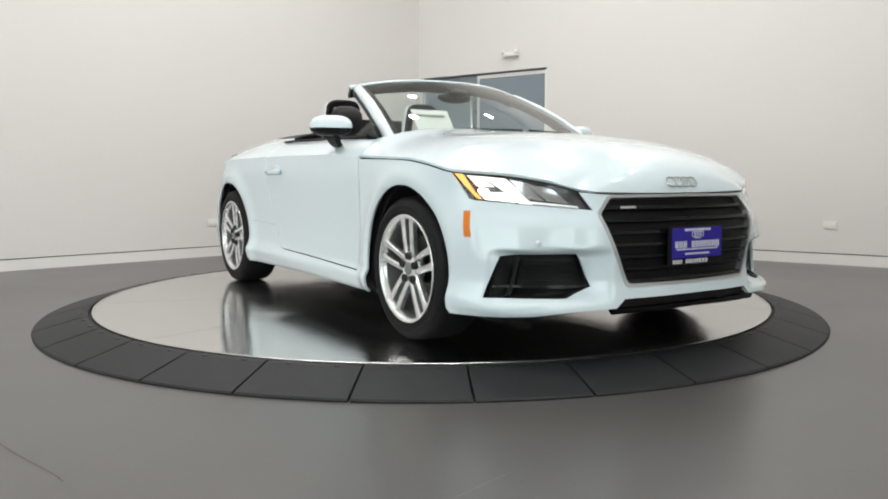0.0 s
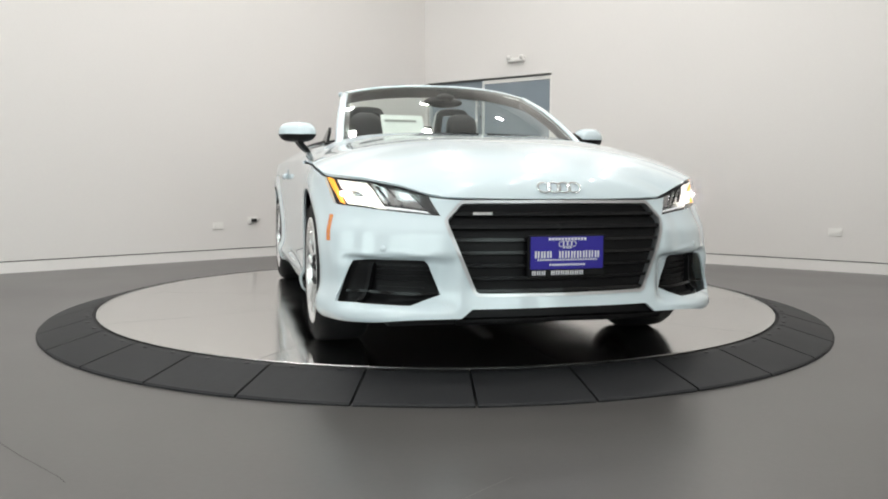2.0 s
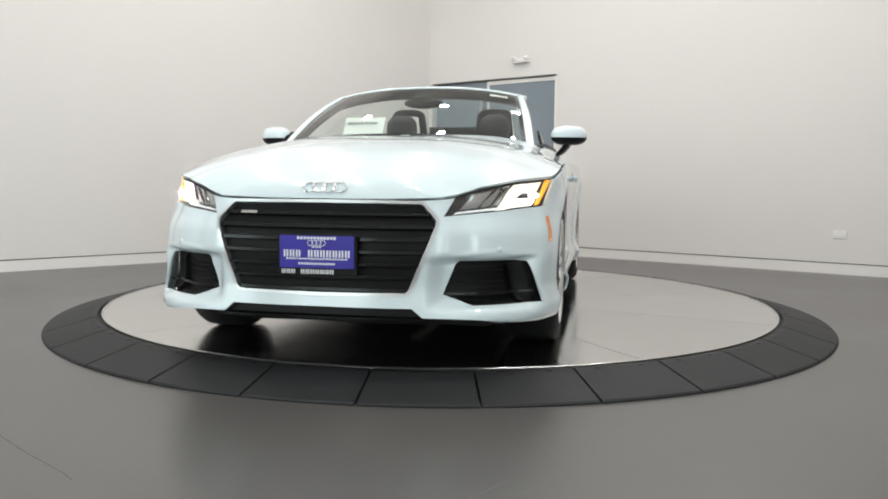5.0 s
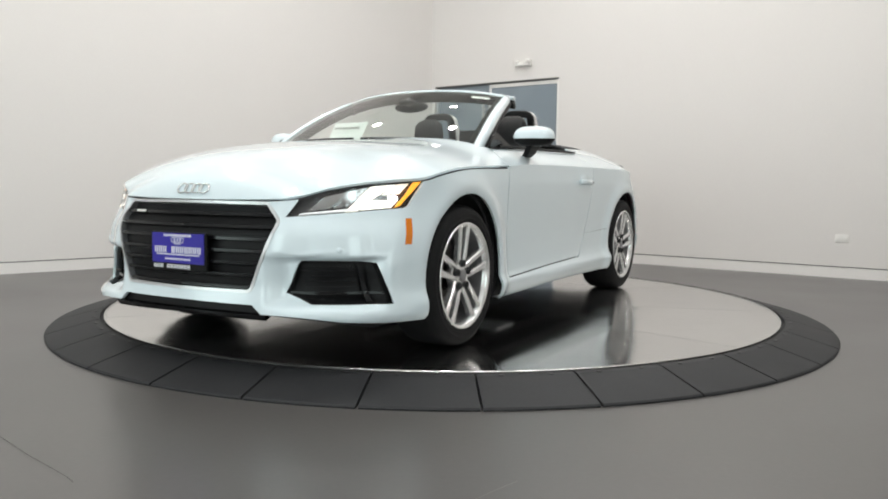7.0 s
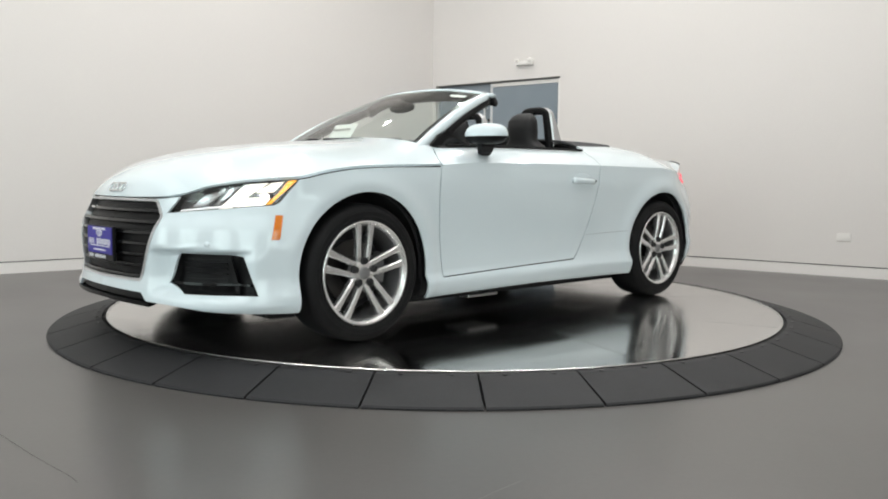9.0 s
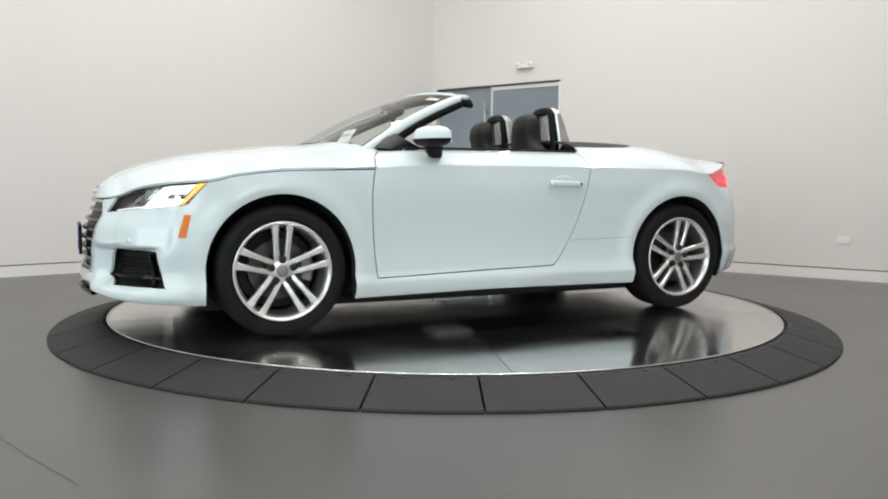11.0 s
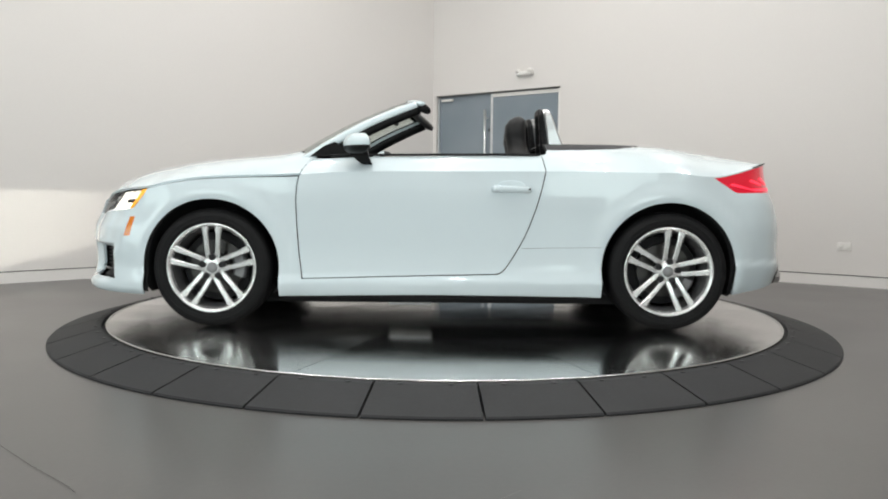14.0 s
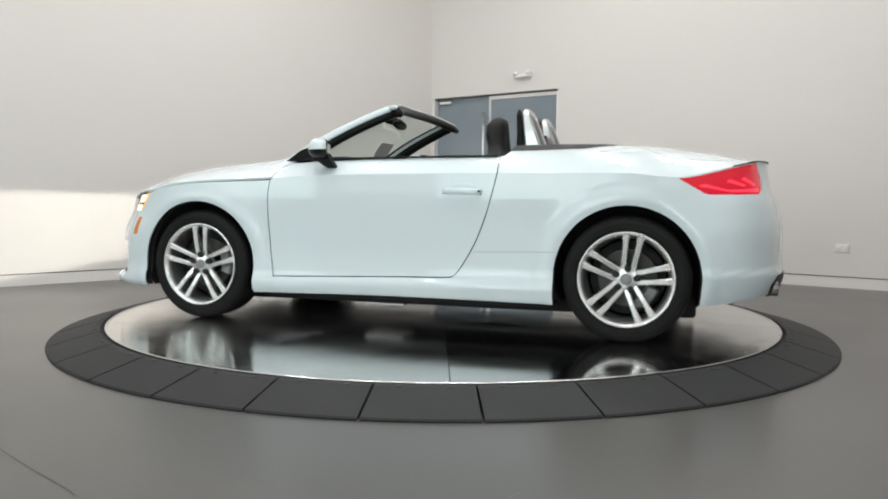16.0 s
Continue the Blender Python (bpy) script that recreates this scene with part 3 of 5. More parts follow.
def skirt(l, z, depth=0.0):
    """Point of the body's side at outline length l and height z, moved inwards by depth."""
    l, z = np.clip(np.asarray(l, float), 0, L_END), np.asarray(z, float)
    x, y = OX(l), OY(l)
    e = 0.004
    tx, ty = OX(l + e) - OX(l - e), OY(l + e) - OY(l - e)
    n = np.hypot(tx, ty)
    nx, ny = ty / n, -tx / n
    f, r = smooth01((x - 1.45) / 0.4), smooth01((-x - 1.35) / 0.4)
    ins = f * IN_FRONT(z) + r * IN_REAR(z) + (1 - f - r) * IN_SIDE(z)
    # hollow round the corner vents of the nose
    w = smooth01((y - 0.40) / 0.10) * smooth01((x - 1.80) / 0.09)
    ins = ins + 0.058 * w * smooth01((0.460 - z) / 0.035) * smooth01((z - 0.235) / 0.05)
    # the nose falls back from the grille towards its corners
    ins = ins + 0.030 * smooth01((y - 0.45) / 0.15) * smooth01((x - 1.74) / 0.14) * smooth01((z - 0.40) / 0.08)
    # flared lips over the wheels
    for wx in (WHEEL_X, -WHEEL_X):
        d = np.hypot(x - wx, z - ARCH_Z)
        ins = ins - 0.017 * np.exp(-((d - 0.40) / 0.058) ** 2) * (z > 0.1) * (1 - 0.6 * f)
    # side skirt that swells towards the rear wheel
    k = smooth01((0.55 - x) / 1.2) * smooth01((x + 0.98) / 0.10)
    ins = ins - 0.013 * k * np.exp(-((z - 0.245 - 0.035 * k) / 0.038) ** 2)
    ins = ins + depth
    return np.stack([x - nx * ins, y - ny * ins, z], -1)


# bonnet, shoulders and tail deck as a height over the plan
Z_MID = curve([-2.08, -1.99, -1.85, -1.55, -1.29, -0.9, 0.0, 0.7, 0.96, 1.22, 1.41, 1.59, 1.78, 1.93, 1.99, 2.03, 2.055, 2.072],
              [0.938, 0.944, 0.968, 1.020, 1.048, 1.055, 1.055, 1.03, 0.985, 0.964, 0.945, 0.917, 0.874, 0.818, 0.784, 0.748, 0.708, 0.674])
POWER = curve([-2.1, -1.6, -0.9, 0.6, 1.2, 2.1], [2.6, 2.8, 4.2, 4.0, 3.0, 2.4])
_te = skirt(_ls, Z_TOP(_xs))
_tx, _ty = _te[:, 0], _te[:, 1]
Y_EDGE = lambda x: np.interp(-np.asarray(x, float), -_tx, _ty)
Z_EDGE = lambda x: np.interp(-np.asarray(x, float), -_tx, _te[:, 2])


def deck(x, q, depth=0.0):
    """Point of the body's top at x; q runs from the crease (0) to the middle (1)."""
    x, q = np.asarray(x, float), np.asarray(q, float)
    ye, ze = Y_EDGE(x), Z_EDGE(x)
    z = ze + (np.maximum(Z_MID(x) - ze, 0)) * (1 - np.clip(1 - q, 0, 2) ** POWER(x))
    return np.stack([x, ye * (1 - q), z - depth], -1)


def normals_of(fn, a, b, ea=0.006, eb=0.006):
    da = fn(a + ea, b) - fn(a - ea, b)
    db = fn(a, b + eb) - fn(a, b - eb)
    n = np.cross(da, db)
    return n / np.maximum(np.linalg.norm(n, axis=1, keepdims=True), 1e-9)


def inside(poly, p):
    """Even-odd test of many points."""
    p = np.asarray(p)
    r = np.zeros(len(p), bool)
    n = len(poly)
    for i in range(n):
        (x0, y0), (x1, y1) = poly[i], poly[(i + 1) % n]
        c = (y0 > p[:, 1]) != (y1 > p[:, 1])
        with np.errstate(divide="ignore", invalid="ignore"):
            r ^= c & (p[:, 0] < (x1 - x0) * (p[:, 1] - y0) / (y1 - y0) + x0)
    return r


def cut(bm, poly, closed=True):
    """Cut a flat sheet along the edges of a polygon."""
    n = len(poly)
    for i in range(n if closed else n - 1):
        a, b = Vector((*poly[i], 0)), Vector((*poly[(i + 1) % n], 0))
        d = b - a
        if d.length < 1e-6:
            continue
        m = 1e-4
        lo = (min(a.x, b.x) - m, min(a.y, b.y) - m)
        hi = (max(a.x, b.x) + m, max(a.y, b.y) + m)
        fs = []
        for f in bm.faces:
            vx = [v.co.x for v in f.verts]
            vy = [v.co.y for v in f.verts]
            if max(vx) >= lo[0] and min(vx) <= hi[0] and max(vy) >= lo[1] and min(vy) <= hi[1]:
                fs.append(f)
        es = {e for f in fs for e in f.edges}
        vs = {v for f in fs for v in f.verts}
        bmesh.ops.bisect_plane(bm, geom=list(vs) + list(es) + fs, dist=1e-5, plane_co=a, plane_no=Vector((-d.y, d.x, 0)).normalized())


def stroke(pts, w):
    """Polygons of a thin line, w wide."""
    out = []
    for a, b in zip(pts, pts[1:]):
        d = Vector((b[0] - a[0], b[1] - a[1]))
        if d.length < 1e-6:
            continue
        d.normalize()
        n = Vector((-d.y, d.x)) * w / 2
        e = d * w * 0.3
        a2, b2 = Vector(a) - e, Vector(b) + e
        out.append([tuple(a2 - n), tuple(b2 - n), tuple(b2 + n), tuple(a2 + n)])
    return out


def smooth_line(pts, n=5):
    """Rounded polyline (Catmull-Rom)."""
    p = [Vector(q) for q in pts]
    p = [p[0] * 2 - p[1]] + p + [p[-1] * 2 - p[-2]]
    out = []
    for i in range(1, len(p) - 2):
        for k in range(n):
            t = k / n
            a, b, c, d = p[i - 1], p[i], p[i + 1], p[i + 2]
            out.append(tuple(0.5 * ((2 * b) + (c - a) * t + (2 * a - 5 * b + 4 * c - d) * t * t + (3 * b - a - 3 * c + d) * t ** 3)))
    out.append(tuple(p[-2]))
    return out


def flat_mesh(bm, faces):
    """Vertices and faces of some faces of a flat sheet."""
    idx, co, fl = {}, [], []
    for f in faces:
        row = []
        for v in f.verts:
            if v.index not in idx:
                idx[v.index] = len(co)
                co.append((v.co.x, v.co.y))
            row.append(idx[v.index])
        fl.append(row)
    return np.array(co).reshape(-1, 2), fl


def panel(name, material, parent, pieces, label="", sides=(1, -1), thick=0.012, depth=0.0, join=True):
    """Sheet-metal panel from flat pieces [(surface, coords, faces)], given thickness along its rim, for one side or both."""
    made = []
    groups = [sides] if join else [(s,) for s in sides]
    for g in groups:
        V, N, F = [], [], []
        for s in g:
            for fn, co, fl in pieces:
                if not len(co):
                    continue
                P = fn(co[:, 0], co[:, 1], depth)
                n = normals_of(lambda a, b: fn(a, b, depth), co[:, 0], co[:, 1])
                if fn is deck:
                    n[n[:, 2] < 0] *= -1
                else:
                    out = np.sum(n * (np.stack([P[:, 0] * (np.abs(P[:, 0]) > 1.5), P[:, 1], 0 * P[:, 2]], 1)), 1) < 0
                    n[out] *= -1
                n[np.abs(P[:, 1]) < 1e-4, 1] = 0
                edge = {}
                for f in fl:
                    for a, b in zip(f, f[1:] + f[:1]):
                        edge[(a, b)] = edge.get((a, b), 0) + 1
                mid = np.abs(P[:, 1]) < 1e-4
                rim = [(a, b) for a, b in edge if (b, a) not in edge and not (mid[a] and mid[b])]
                base = len(V)
                Q = P - n * thick
                m = np.array([1, s, 1])
                k = len(P)
                vote = sum(float(np.dot(np.cross(P[f[1]] - P[f[0]], P[f[2]] - P[f[1]]), n[f[0]])) for f in fl)
                flip = (vote < 0) != (s < 0)
                V += list(P * m)
                N += list(n * m)
                for f in fl:
                    r = [base + i for i in f]
                    F.append(r[::-1] if flip else r)
                used = sorted({i for e in rim for i in e})
                at = {i: len(V) + j for j, i in enumerate(used)}
                V += list(P[used] * m)
                N += [None] * len(used)
                at2 = {i: len(V) + j for j, i in enumerate(used)}
                V += list(Q[used] * m)
                N += [None] * len(used)
                for a, b in rim:
                    r = [at[b], at[a], at2[a], at2[b]]
                    F.append(r[::-1] if flip else r)
        me = bpy.data.meshes.new(name)
        me.from_pydata([tuple(v) for v in V], [], F)
        me.polygons.foreach_set("use_smooth", [True] * len(me.polygons))
        me.update()
        vn = [tuple(a) if a is not None else (0.0, 0.0, 0.0) for a in N]
        me.normals_split_custom_set_from_vertices(vn)
        me.materials.append(material)
        ob = new(name, me)
        ob.parent = parent
        if label:
            ob["label"] = label
        made.append(ob)
    return made


def sheet(a, b_of, rows):
    """Flat sheet in (a, b): columns at a, rows between the two limits that b_of gives."""
    bm = bmesh.new()
    grid = []
    for x in a:
        lo, hi = b_of(x)
        grid.append([bm.verts.new((x, lo + (hi - lo) * k / rows, 0)) for k in range(rows + 1)])
    for c, d in zip(grid, grid[1:]):
        for k in range(rows):
            bm.faces.new((c[k], d[k], d[k + 1], c[k + 1]))
    return bm


def circle(cx, cz, r, n, a0=0.0, a1=360.0):
    return [(cx + r * math.cos(math.radians(a0 + (a1 - a0) * i / n)), cz + r * math.sin(math.radians(a0 + (a1 - a0) * i / n))) for i in range(n + 1)]


def zt(l):
    return float(Z_TOP(OX(l)))


# shapes on the body's side, in (outline length, height)
def side(pts):
    return [(Lx(x), z) for x, z in pts]


def nose(pts):
    return [(Ly(y), z) for y, z in pts]


ARCH = {s: side(circle(s * WHEEL_X, ARCH_Z, ARCH_R, 40)[:-1]) for s in (1, -1)}
# lengthen the wheel openings down through the bottom edge
ARCH_F = side([(WHEEL_X + ARCH_R, 0.05)] + circle(WHEEL_X, ARCH_Z, ARCH_R, 30, -6, 186) + [(WHEEL_X - ARCH_R, 0.05)])
ARCH_B = side([(-WHEEL_X + ARCH_R, 0.05)] + circle(-WHEEL_X, ARCH_Z, ARCH_R, 30, -6, 186) + [(-WHEEL_X - ARCH_R + 0.01, 0.05)])
GRILLE = [(0.0, 0.30)] + nose([(0.345, 0.302), (0.36, 0.312), (0.466, 0.572), (0.470, 0.590), (0.462, 0.606), (0.412, 0.662), (0.400, 0.667)]) + [(0.0, 0.669)]
VENT = nose([(0.485, 0.303), (0.535, 0.420), (0.552, 0.435), (0.77, 0.433)]) + [(Lx(1.850), 0.426), (Lx(1.796), 0.262)] + nose([(0.60, 0.262)])
LOWER = [(0.0, 0.15), (Ly(0.42), 0.15), (Ly(0.415), 0.212), (Ly(0.365), 0.255), (0.0, 0.258)]
_la, _lb = Lx(1.600), Ly(0.535)
LAMP = [(_la, zt(_la) - 0.006)] + [(Lx(1.695), 0.656), (Lx(1.722), 0.646), (Ly(0.485), 0.607)]
LAMP += [(l, zt(l) - 0.008) for l in np.linspace(_lb, _la, 14)[:-1]]
MARKER = side([(1.719, 0.604), (1.685, 0.604), (1.707, 0.499), (1.743, 0.499)])
_ta, _tb = Lx(-1.50), Lx(-1.905)
TAIL = [(_ta, zt(_ta) - 0.006), (Lx(-1.635), 0.768), (Lx(-1.66), 0.762), (Lx(-1.95), 0.766), (Lx(-1.985), 0.80), (Lx(-1.99), 0.86)]
TAIL += [(l, zt(l) - 0.007) for l in np.linspace(Lx(-1.97), _ta, 14)[:-1]]
DOOR_FRONT = [(0.772, 0.843), (0.784, 0.78), (0.790, 0.70), (0.785, 0.56), (0.774, 0.41), (0.757, 0.274)]
DOOR_LOW = [(0.757, 0.274), (0.50, 0.281), (0.24, 0.289), (-0.27, 0.303), (-0.312, 0.306), (-0.34, 0.318), (-0.38, 0.367), (-0.46, 0.507), (-0.52, 0.663),
            (-0.555, 0.79), (-0.572, 0.871)]
DOOR = side(DOOR_FRONT + smooth_line(DOOR_LOW, 3)[1:]) + [(Lx(-0.574), 0.90), (Lx(0.77), 0.90)]


def pick(bm, poly_sets, default):
    """Sort the faces of a cut sheet by the first polygon that holds their middle."""
    bm.faces.index_update()
    bm.verts.index_update()
    faces = list(bm.faces)
    c = np.array([f.calc_center_median()[:2] for f in faces])
    tag = np.array([default] * len(faces), dtype=object)
    for name, polys in reversed(poly_sets):
        for p in polys:
            tag[inside(p, c)] = name
    return {n: flat_mesh(bm, [f for f, t in zip(faces, tag) if t == n]) for n in set(tag)}


def lamp_uv(a, b):
    lo = (Ly(0.485) + (Lx(1.722) - Ly(0.485)) * a, 0.607 + 0.038 * a)
    lh = _lb + (_la - _lb) * a
    hi = (lh, zt(lh) - 0.008)
    return (lo[0] + (hi[0] - lo[0]) * b, lo[1] + (hi[1] - lo[1]) * b)


def tail_uv(a, b):
    lo = (Lx(-1.64) + (Lx(-1.985) - Lx(-1.64)) * a, 0.765)
    lh = _ta + (Lx(-1.97) - _ta) * a
    return (lo[0] + (lh - lo[0]) * b, lo[1] + (zt(lh) - 0.007 - lo[1]) * b)


def small_sheet(poly, step=0.02):
    """A cut-out of the body's side, finely divided."""
    a = [p[0] for p in poly]
    b = [p[1] for p in poly]
    n = max(2, int((max(a) - min(a)) / step))
    rows = max(2, int((max(b) - min(b)) / step))
    bm = sheet(np.linspace(min(a) - 1e-3, max(a) + 1e-3, n + 1), lambda x: (min(b) - 1e-3, max(b) + 1e-3), rows)
    cut(bm, poly)
    got = pick(bm, [("in", [poly])], "out")["in"]
    bm.free()
    return got


def car_body(car):
    cols = np.unique(np.concatenate([np.linspace(0, L_END, 150), np.linspace(0, Lx(1.5), 60)]))
    sk = sheet(cols, lambda l: (float(Z_BOT(OX(l))), zt(l) - (0.010 if OX(l) > 0.775 else 0.0)), 30)
    for p in (ARCH_F, ARCH_B, GRILLE, VENT, LOWER, LAMP, MARKER, TAIL):
        cut(sk, p)
    seams = []
    lines = [side(DOOR_FRONT), side(smooth_line(DOOR_LOW, 3)),
             side([(-0.45, 0.447), (-0.883, 0.458)])]
    for ln, w in zip(lines, (0.006, 0.006, 0.0016)):
        for q in stroke(ln, w):
            cut(sk, q)
            seams.append(q)
    cut(sk, [(Lx(1.60), 0.1), (Lx(1.60), 0.95)], False)
    cut(sk, [(Lx(-1.70), 0.1), (Lx(-1.70), 0.95)], False)
    cut(sk, side([(0.9, 0.262), (0.757, 0.266), (-0.30, 0.296), (-0.9, 0.30)]), False)
    sill = side([(0.95, 0.0), (0.95, 0.262), (0.757, 0.266), (-0.30, 0.296), (-0.95, 0.30), (-0.95, 0.0)])
    bumper = [(-0.1, 0), (Lx(1.60), 0), (Lx(1.60), 1), (-0.1, 1)]
    tailend = [(Lx(-1.70), 0), (L_END + 0.1, 0), (L_END + 0.1, 1), (Lx(-1.70), 1)]
    fender = [(Lx(1.60), 0), (Lx(0.765), 0), (Lx(0.765), 1), (Lx(1.60), 1)]
    S = pick(sk, [("gone", [ARCH_F, ARCH_B] + seams), ("grille", [GRILLE]), ("vent", [VENT]), ("lower", [LOWER]), ("lamp", [LAMP]),
                  ("marker", [MARKER]), ("tail", [TAIL]), ("door", [DOOR]), ("sill", [sill]), ("bumper", [bumper]), ("tailend", [tailend]),
                  ("fender", [fender])], "quarter")
    sk.free()

    x0, x1 = float(_tx.min()) + 1e-4, float(_tx.max()) - 1e-4
    t = np.linspace(0, 1, 130)
    xs = np.unique(np.concatenate([x0 + (x1 - x0) * t, x1 - 0.12 * np.linspace(0, 1, 24) ** 2, x0 + 0.08 * np.linspace(0, 1, 14) ** 2]))
    dk = sheet(xs, lambda x: (0.011 if 0.775 < x < 2.0 else 0.0, 1.0), 26)
    open_poly = [(-0.60, 1.01), (-0.60, 0.23), (-0.585, 0.17), (-0.54, 0.145), (0.0, 0.14), (0.64, 0.14), (0.70, 0.155), (0.745, 0.20), (0.80, 0.32), (0.86, 0.48),
                 (0.91, 0.72), (0.925, 0.88), (0.93, 1.01)]
    cover = [(-0.60, 1.01), (-0.60, 0.24), (-0.80, 0.25), (-1.0, 0.28), (-1.14, 0.40), (-1.21, 0.60), (-1.235, 1.01)]
    dseam = stroke([(0.772, -0.01), (0.760, 0.05), (0.742, 0.10), (0.715, 0.145)], 0.006) + stroke([(-0.574, -0.01), (-0.567, 0.06), (-0.562, 0.15)], 0.006)
    lid = smooth_line([(-1.27, 1.01), (-1.28, 0.6), (-1.33, 0.36), (-1.45, 0.26), (-1.75, 0.22), (-1.93, 0.24)], 4)
    lseam = stroke(lid, 0.006)
    for p in [open_poly, cover] + dseam + lseam:
        cut(dk, p)
    doortop = [(0.774, -0.02), (0.760, 0.05), (0.742, 0.10), (0.715, 0.145), (0.70, 0.2), (-0.56, 0.2), (-0.567, 0.06), (-0.575, -0.02)]
    lid_area = lid + [(-2.2, 0.24), (-2.2, 1.02)]
    front = [(2.3, -0.1), (0.774, -0.1), (0.760, 0.05), (0.742, 0.10), (0.715, 0.145), (0.70, 1.1), (2.3, 1.1)]
    T = pick(dk, [("gone", [open_poly] + dseam + lseam), ("cover", [cover]), ("door", [doortop]), ("hood", [front]), ("lid", [lid_area])], "quarter")
    dk.free()

    A, B = skirt, deck
    pc = lambda *k: [(fn, *src[n]) for fn, src, n in k if n in src]
    panel("bonnet", M_PAINT, car, pc((B, T, "hood")), "glossy white clamshell bonnet")
    panel("front_bumper", M_PAINT, car, pc((A, S, "bumper")), "glossy white front bumper")
    panel("fender", M_PAINT, car, pc((A, S, "fender")), join=False)
    doors = panel("door", M_PAINT, car, pc((A, S, "door"), (B, T, "door")), "closed white door", join=False)
    panel("rear_quarter", M_PAINT, car, pc((A, S, "quarter"), (B, T, "quarter")), join=False)
    panel("sill", M_PAINT, car, pc((A, S, "sill")), join=False)
    panel("rear_bumper", M_PAINT, car, pc((A, S, "tailend")), "white rear bumper")
    panel("boot_lid", M_PAINT, car, pc((B, T, "lid")), "white boot lid")
    panel("roof_cover", M_CLOTH, car, pc((B, T, "cover")), "folded black fabric roof cover")
    panel("side_marker", M_AMBER, car, pc((A, S, "marker")), "amber side marker", join=False, depth=-0.001)

    # dark structure under the skin
    sk = sheet(np.linspace(0, L_END, 110), lambda l: (float(Z_BOT(OX(l))) + 0.01, zt(l) - 0.01), 12)
    for p in (ARCH_F, ARCH_B):
        cut(sk, p)
    sub = pick(sk, [("gone", [ARCH_F, ARCH_B])], "keep")["keep"]
    sk.free()
    panel("inner_body", M_DARK, car, [(A, *sub)], "dark inner structure", depth=0.055, thick=0.004)
    dk = sheet(np.linspace(x0 + 0.02, x1 - 0.03, 70), lambda x: (0.02, 1.0), 10)
    cut(dk, open_poly)
    sub = pick(dk, [("gone", [open_poly])], "keep")["keep"]
    dk.free()
    panel("inner_deck", M_DARK, car, [(B, *sub)], "dark inner structure", depth=0.022, thick=0.002)

    # grille: frame, slats, mesh behind
    g_in = [(0.0, 0.312)] + nose([(0.338, 0.314), (0.350, 0.322), (0.452, 0.574), (0.456, 0.590), (0.450, 0.600), (0.405, 0.650), (0.395, 0.655)]) + [(0.0, 0.657)]
    bm = sheet(np.linspace(0, Ly(0.49), 26), lambda l: (0.295, 0.675), 20)
    cut(bm, GRILLE)
    cut(bm, g_in)
    got = pick(bm, [("gap", [g_in]), ("ring", [GRILLE])], "out")
    panel("grille_frame", M_FRAME, car, [(A, *got["ring"])], "satin chrome grille frame", depth=-0.003, thick=0.03)
    bm.free()
    # each slat is a recessed blade with a proud lower lip
    for z in np.arange(0.318, 0.645, 0.0485):
        z = float(z)
        for nm, m, za, zb, d, th in (("grille_slat", M_BLACKPL, z + 0.013, z + 0.040, 0.024, 0.010), ("slat_lip", M_SLAT, z, z + 0.0125, 0.004, 0.022)):
            bm = sheet(np.linspace(0, Ly(0.47), 16), lambda l: (za, min(zb, 0.656)), 3)
            cut(bm, g_in)
            got = pick(bm, [("slat", [g_in])], "out")
            bm.free()
            if "slat" in got:
                panel(nm, m, car, [(A, *got["slat"])], depth=d, thick=th)
    panel("grille_backing", M_BLACKPL, car, [(A, *S["grille"])], "black grille mesh", depth=0.040, thick=0.002)
    badge = [(Ly(0.285), 0.612), (Ly(0.36), 0.612), (Ly(0.36), 0.622), (Ly(0.285), 0.622)]
    panel("grille_badge", M_CHROME, car, [(A, *small_sheet(badge))], "small silver badge", sides=(-1,), depth=-0.001, thick=0.008)

    # corner vents with a crossbar and a fin
    panel("vent_backing", M_BLACKPL, car, [(A, *S["vent"])], "black honeycomb vent", join=False, depth=0.045, thick=0.002)
    bar = [(Ly(0.495), 0.300), (Ly(0.60), 0.296), (Lx(1.825), 0.300), (Lx(1.825), 0.309), (Ly(0.60), 0.308), (Ly(0.497), 0.308)]
    panel("vent_bar", M_GLOSSBLK, car, [(A, *small_sheet(bar))], join=False, depth=0.014, thick=0.02)
    fin = [(Lx(1.885), 0.268), (Lx(1.865), 0.268), (Lx(1.905), 0.42), (Lx(1.92), 0.42)]
    panel("vent_fin", M_BLACKPL, car, [(A, *small_sheet(fin))], join=False, depth=0.016, thick=0.02)
    for zz in np.arange(0.32, 0.415, 0.022):
        rib = [(Ly(0.545 + (0.36 - zz) * 0.3), zz), (Ly(0.755), zz), (Ly(0.755), zz + 0.006), (Ly(0.545 + (0.36 - zz) * 0.3), zz + 0.006)]
        panel("vent_rib", M_BLACKPL, car, [(A, *small_sheet(rib, 0.04))], join=False, depth=0.030, thick=0.012)
    panel("lower_grille", M_BLACKPL, car, [(A, *S["lower"])], "black lower air intake", depth=0.022, thick=0.003)
    lip = [(0.0, 0.205), (Ly(0.43), 0.195), (Ly(0.43), 0.217), (0.0, 0.222)]
    panel("front_splitter", M_GLOSSBLK, car, [(A, *small_sheet(lip))], "black splitter lip", depth=-0.004, thick=0.10)
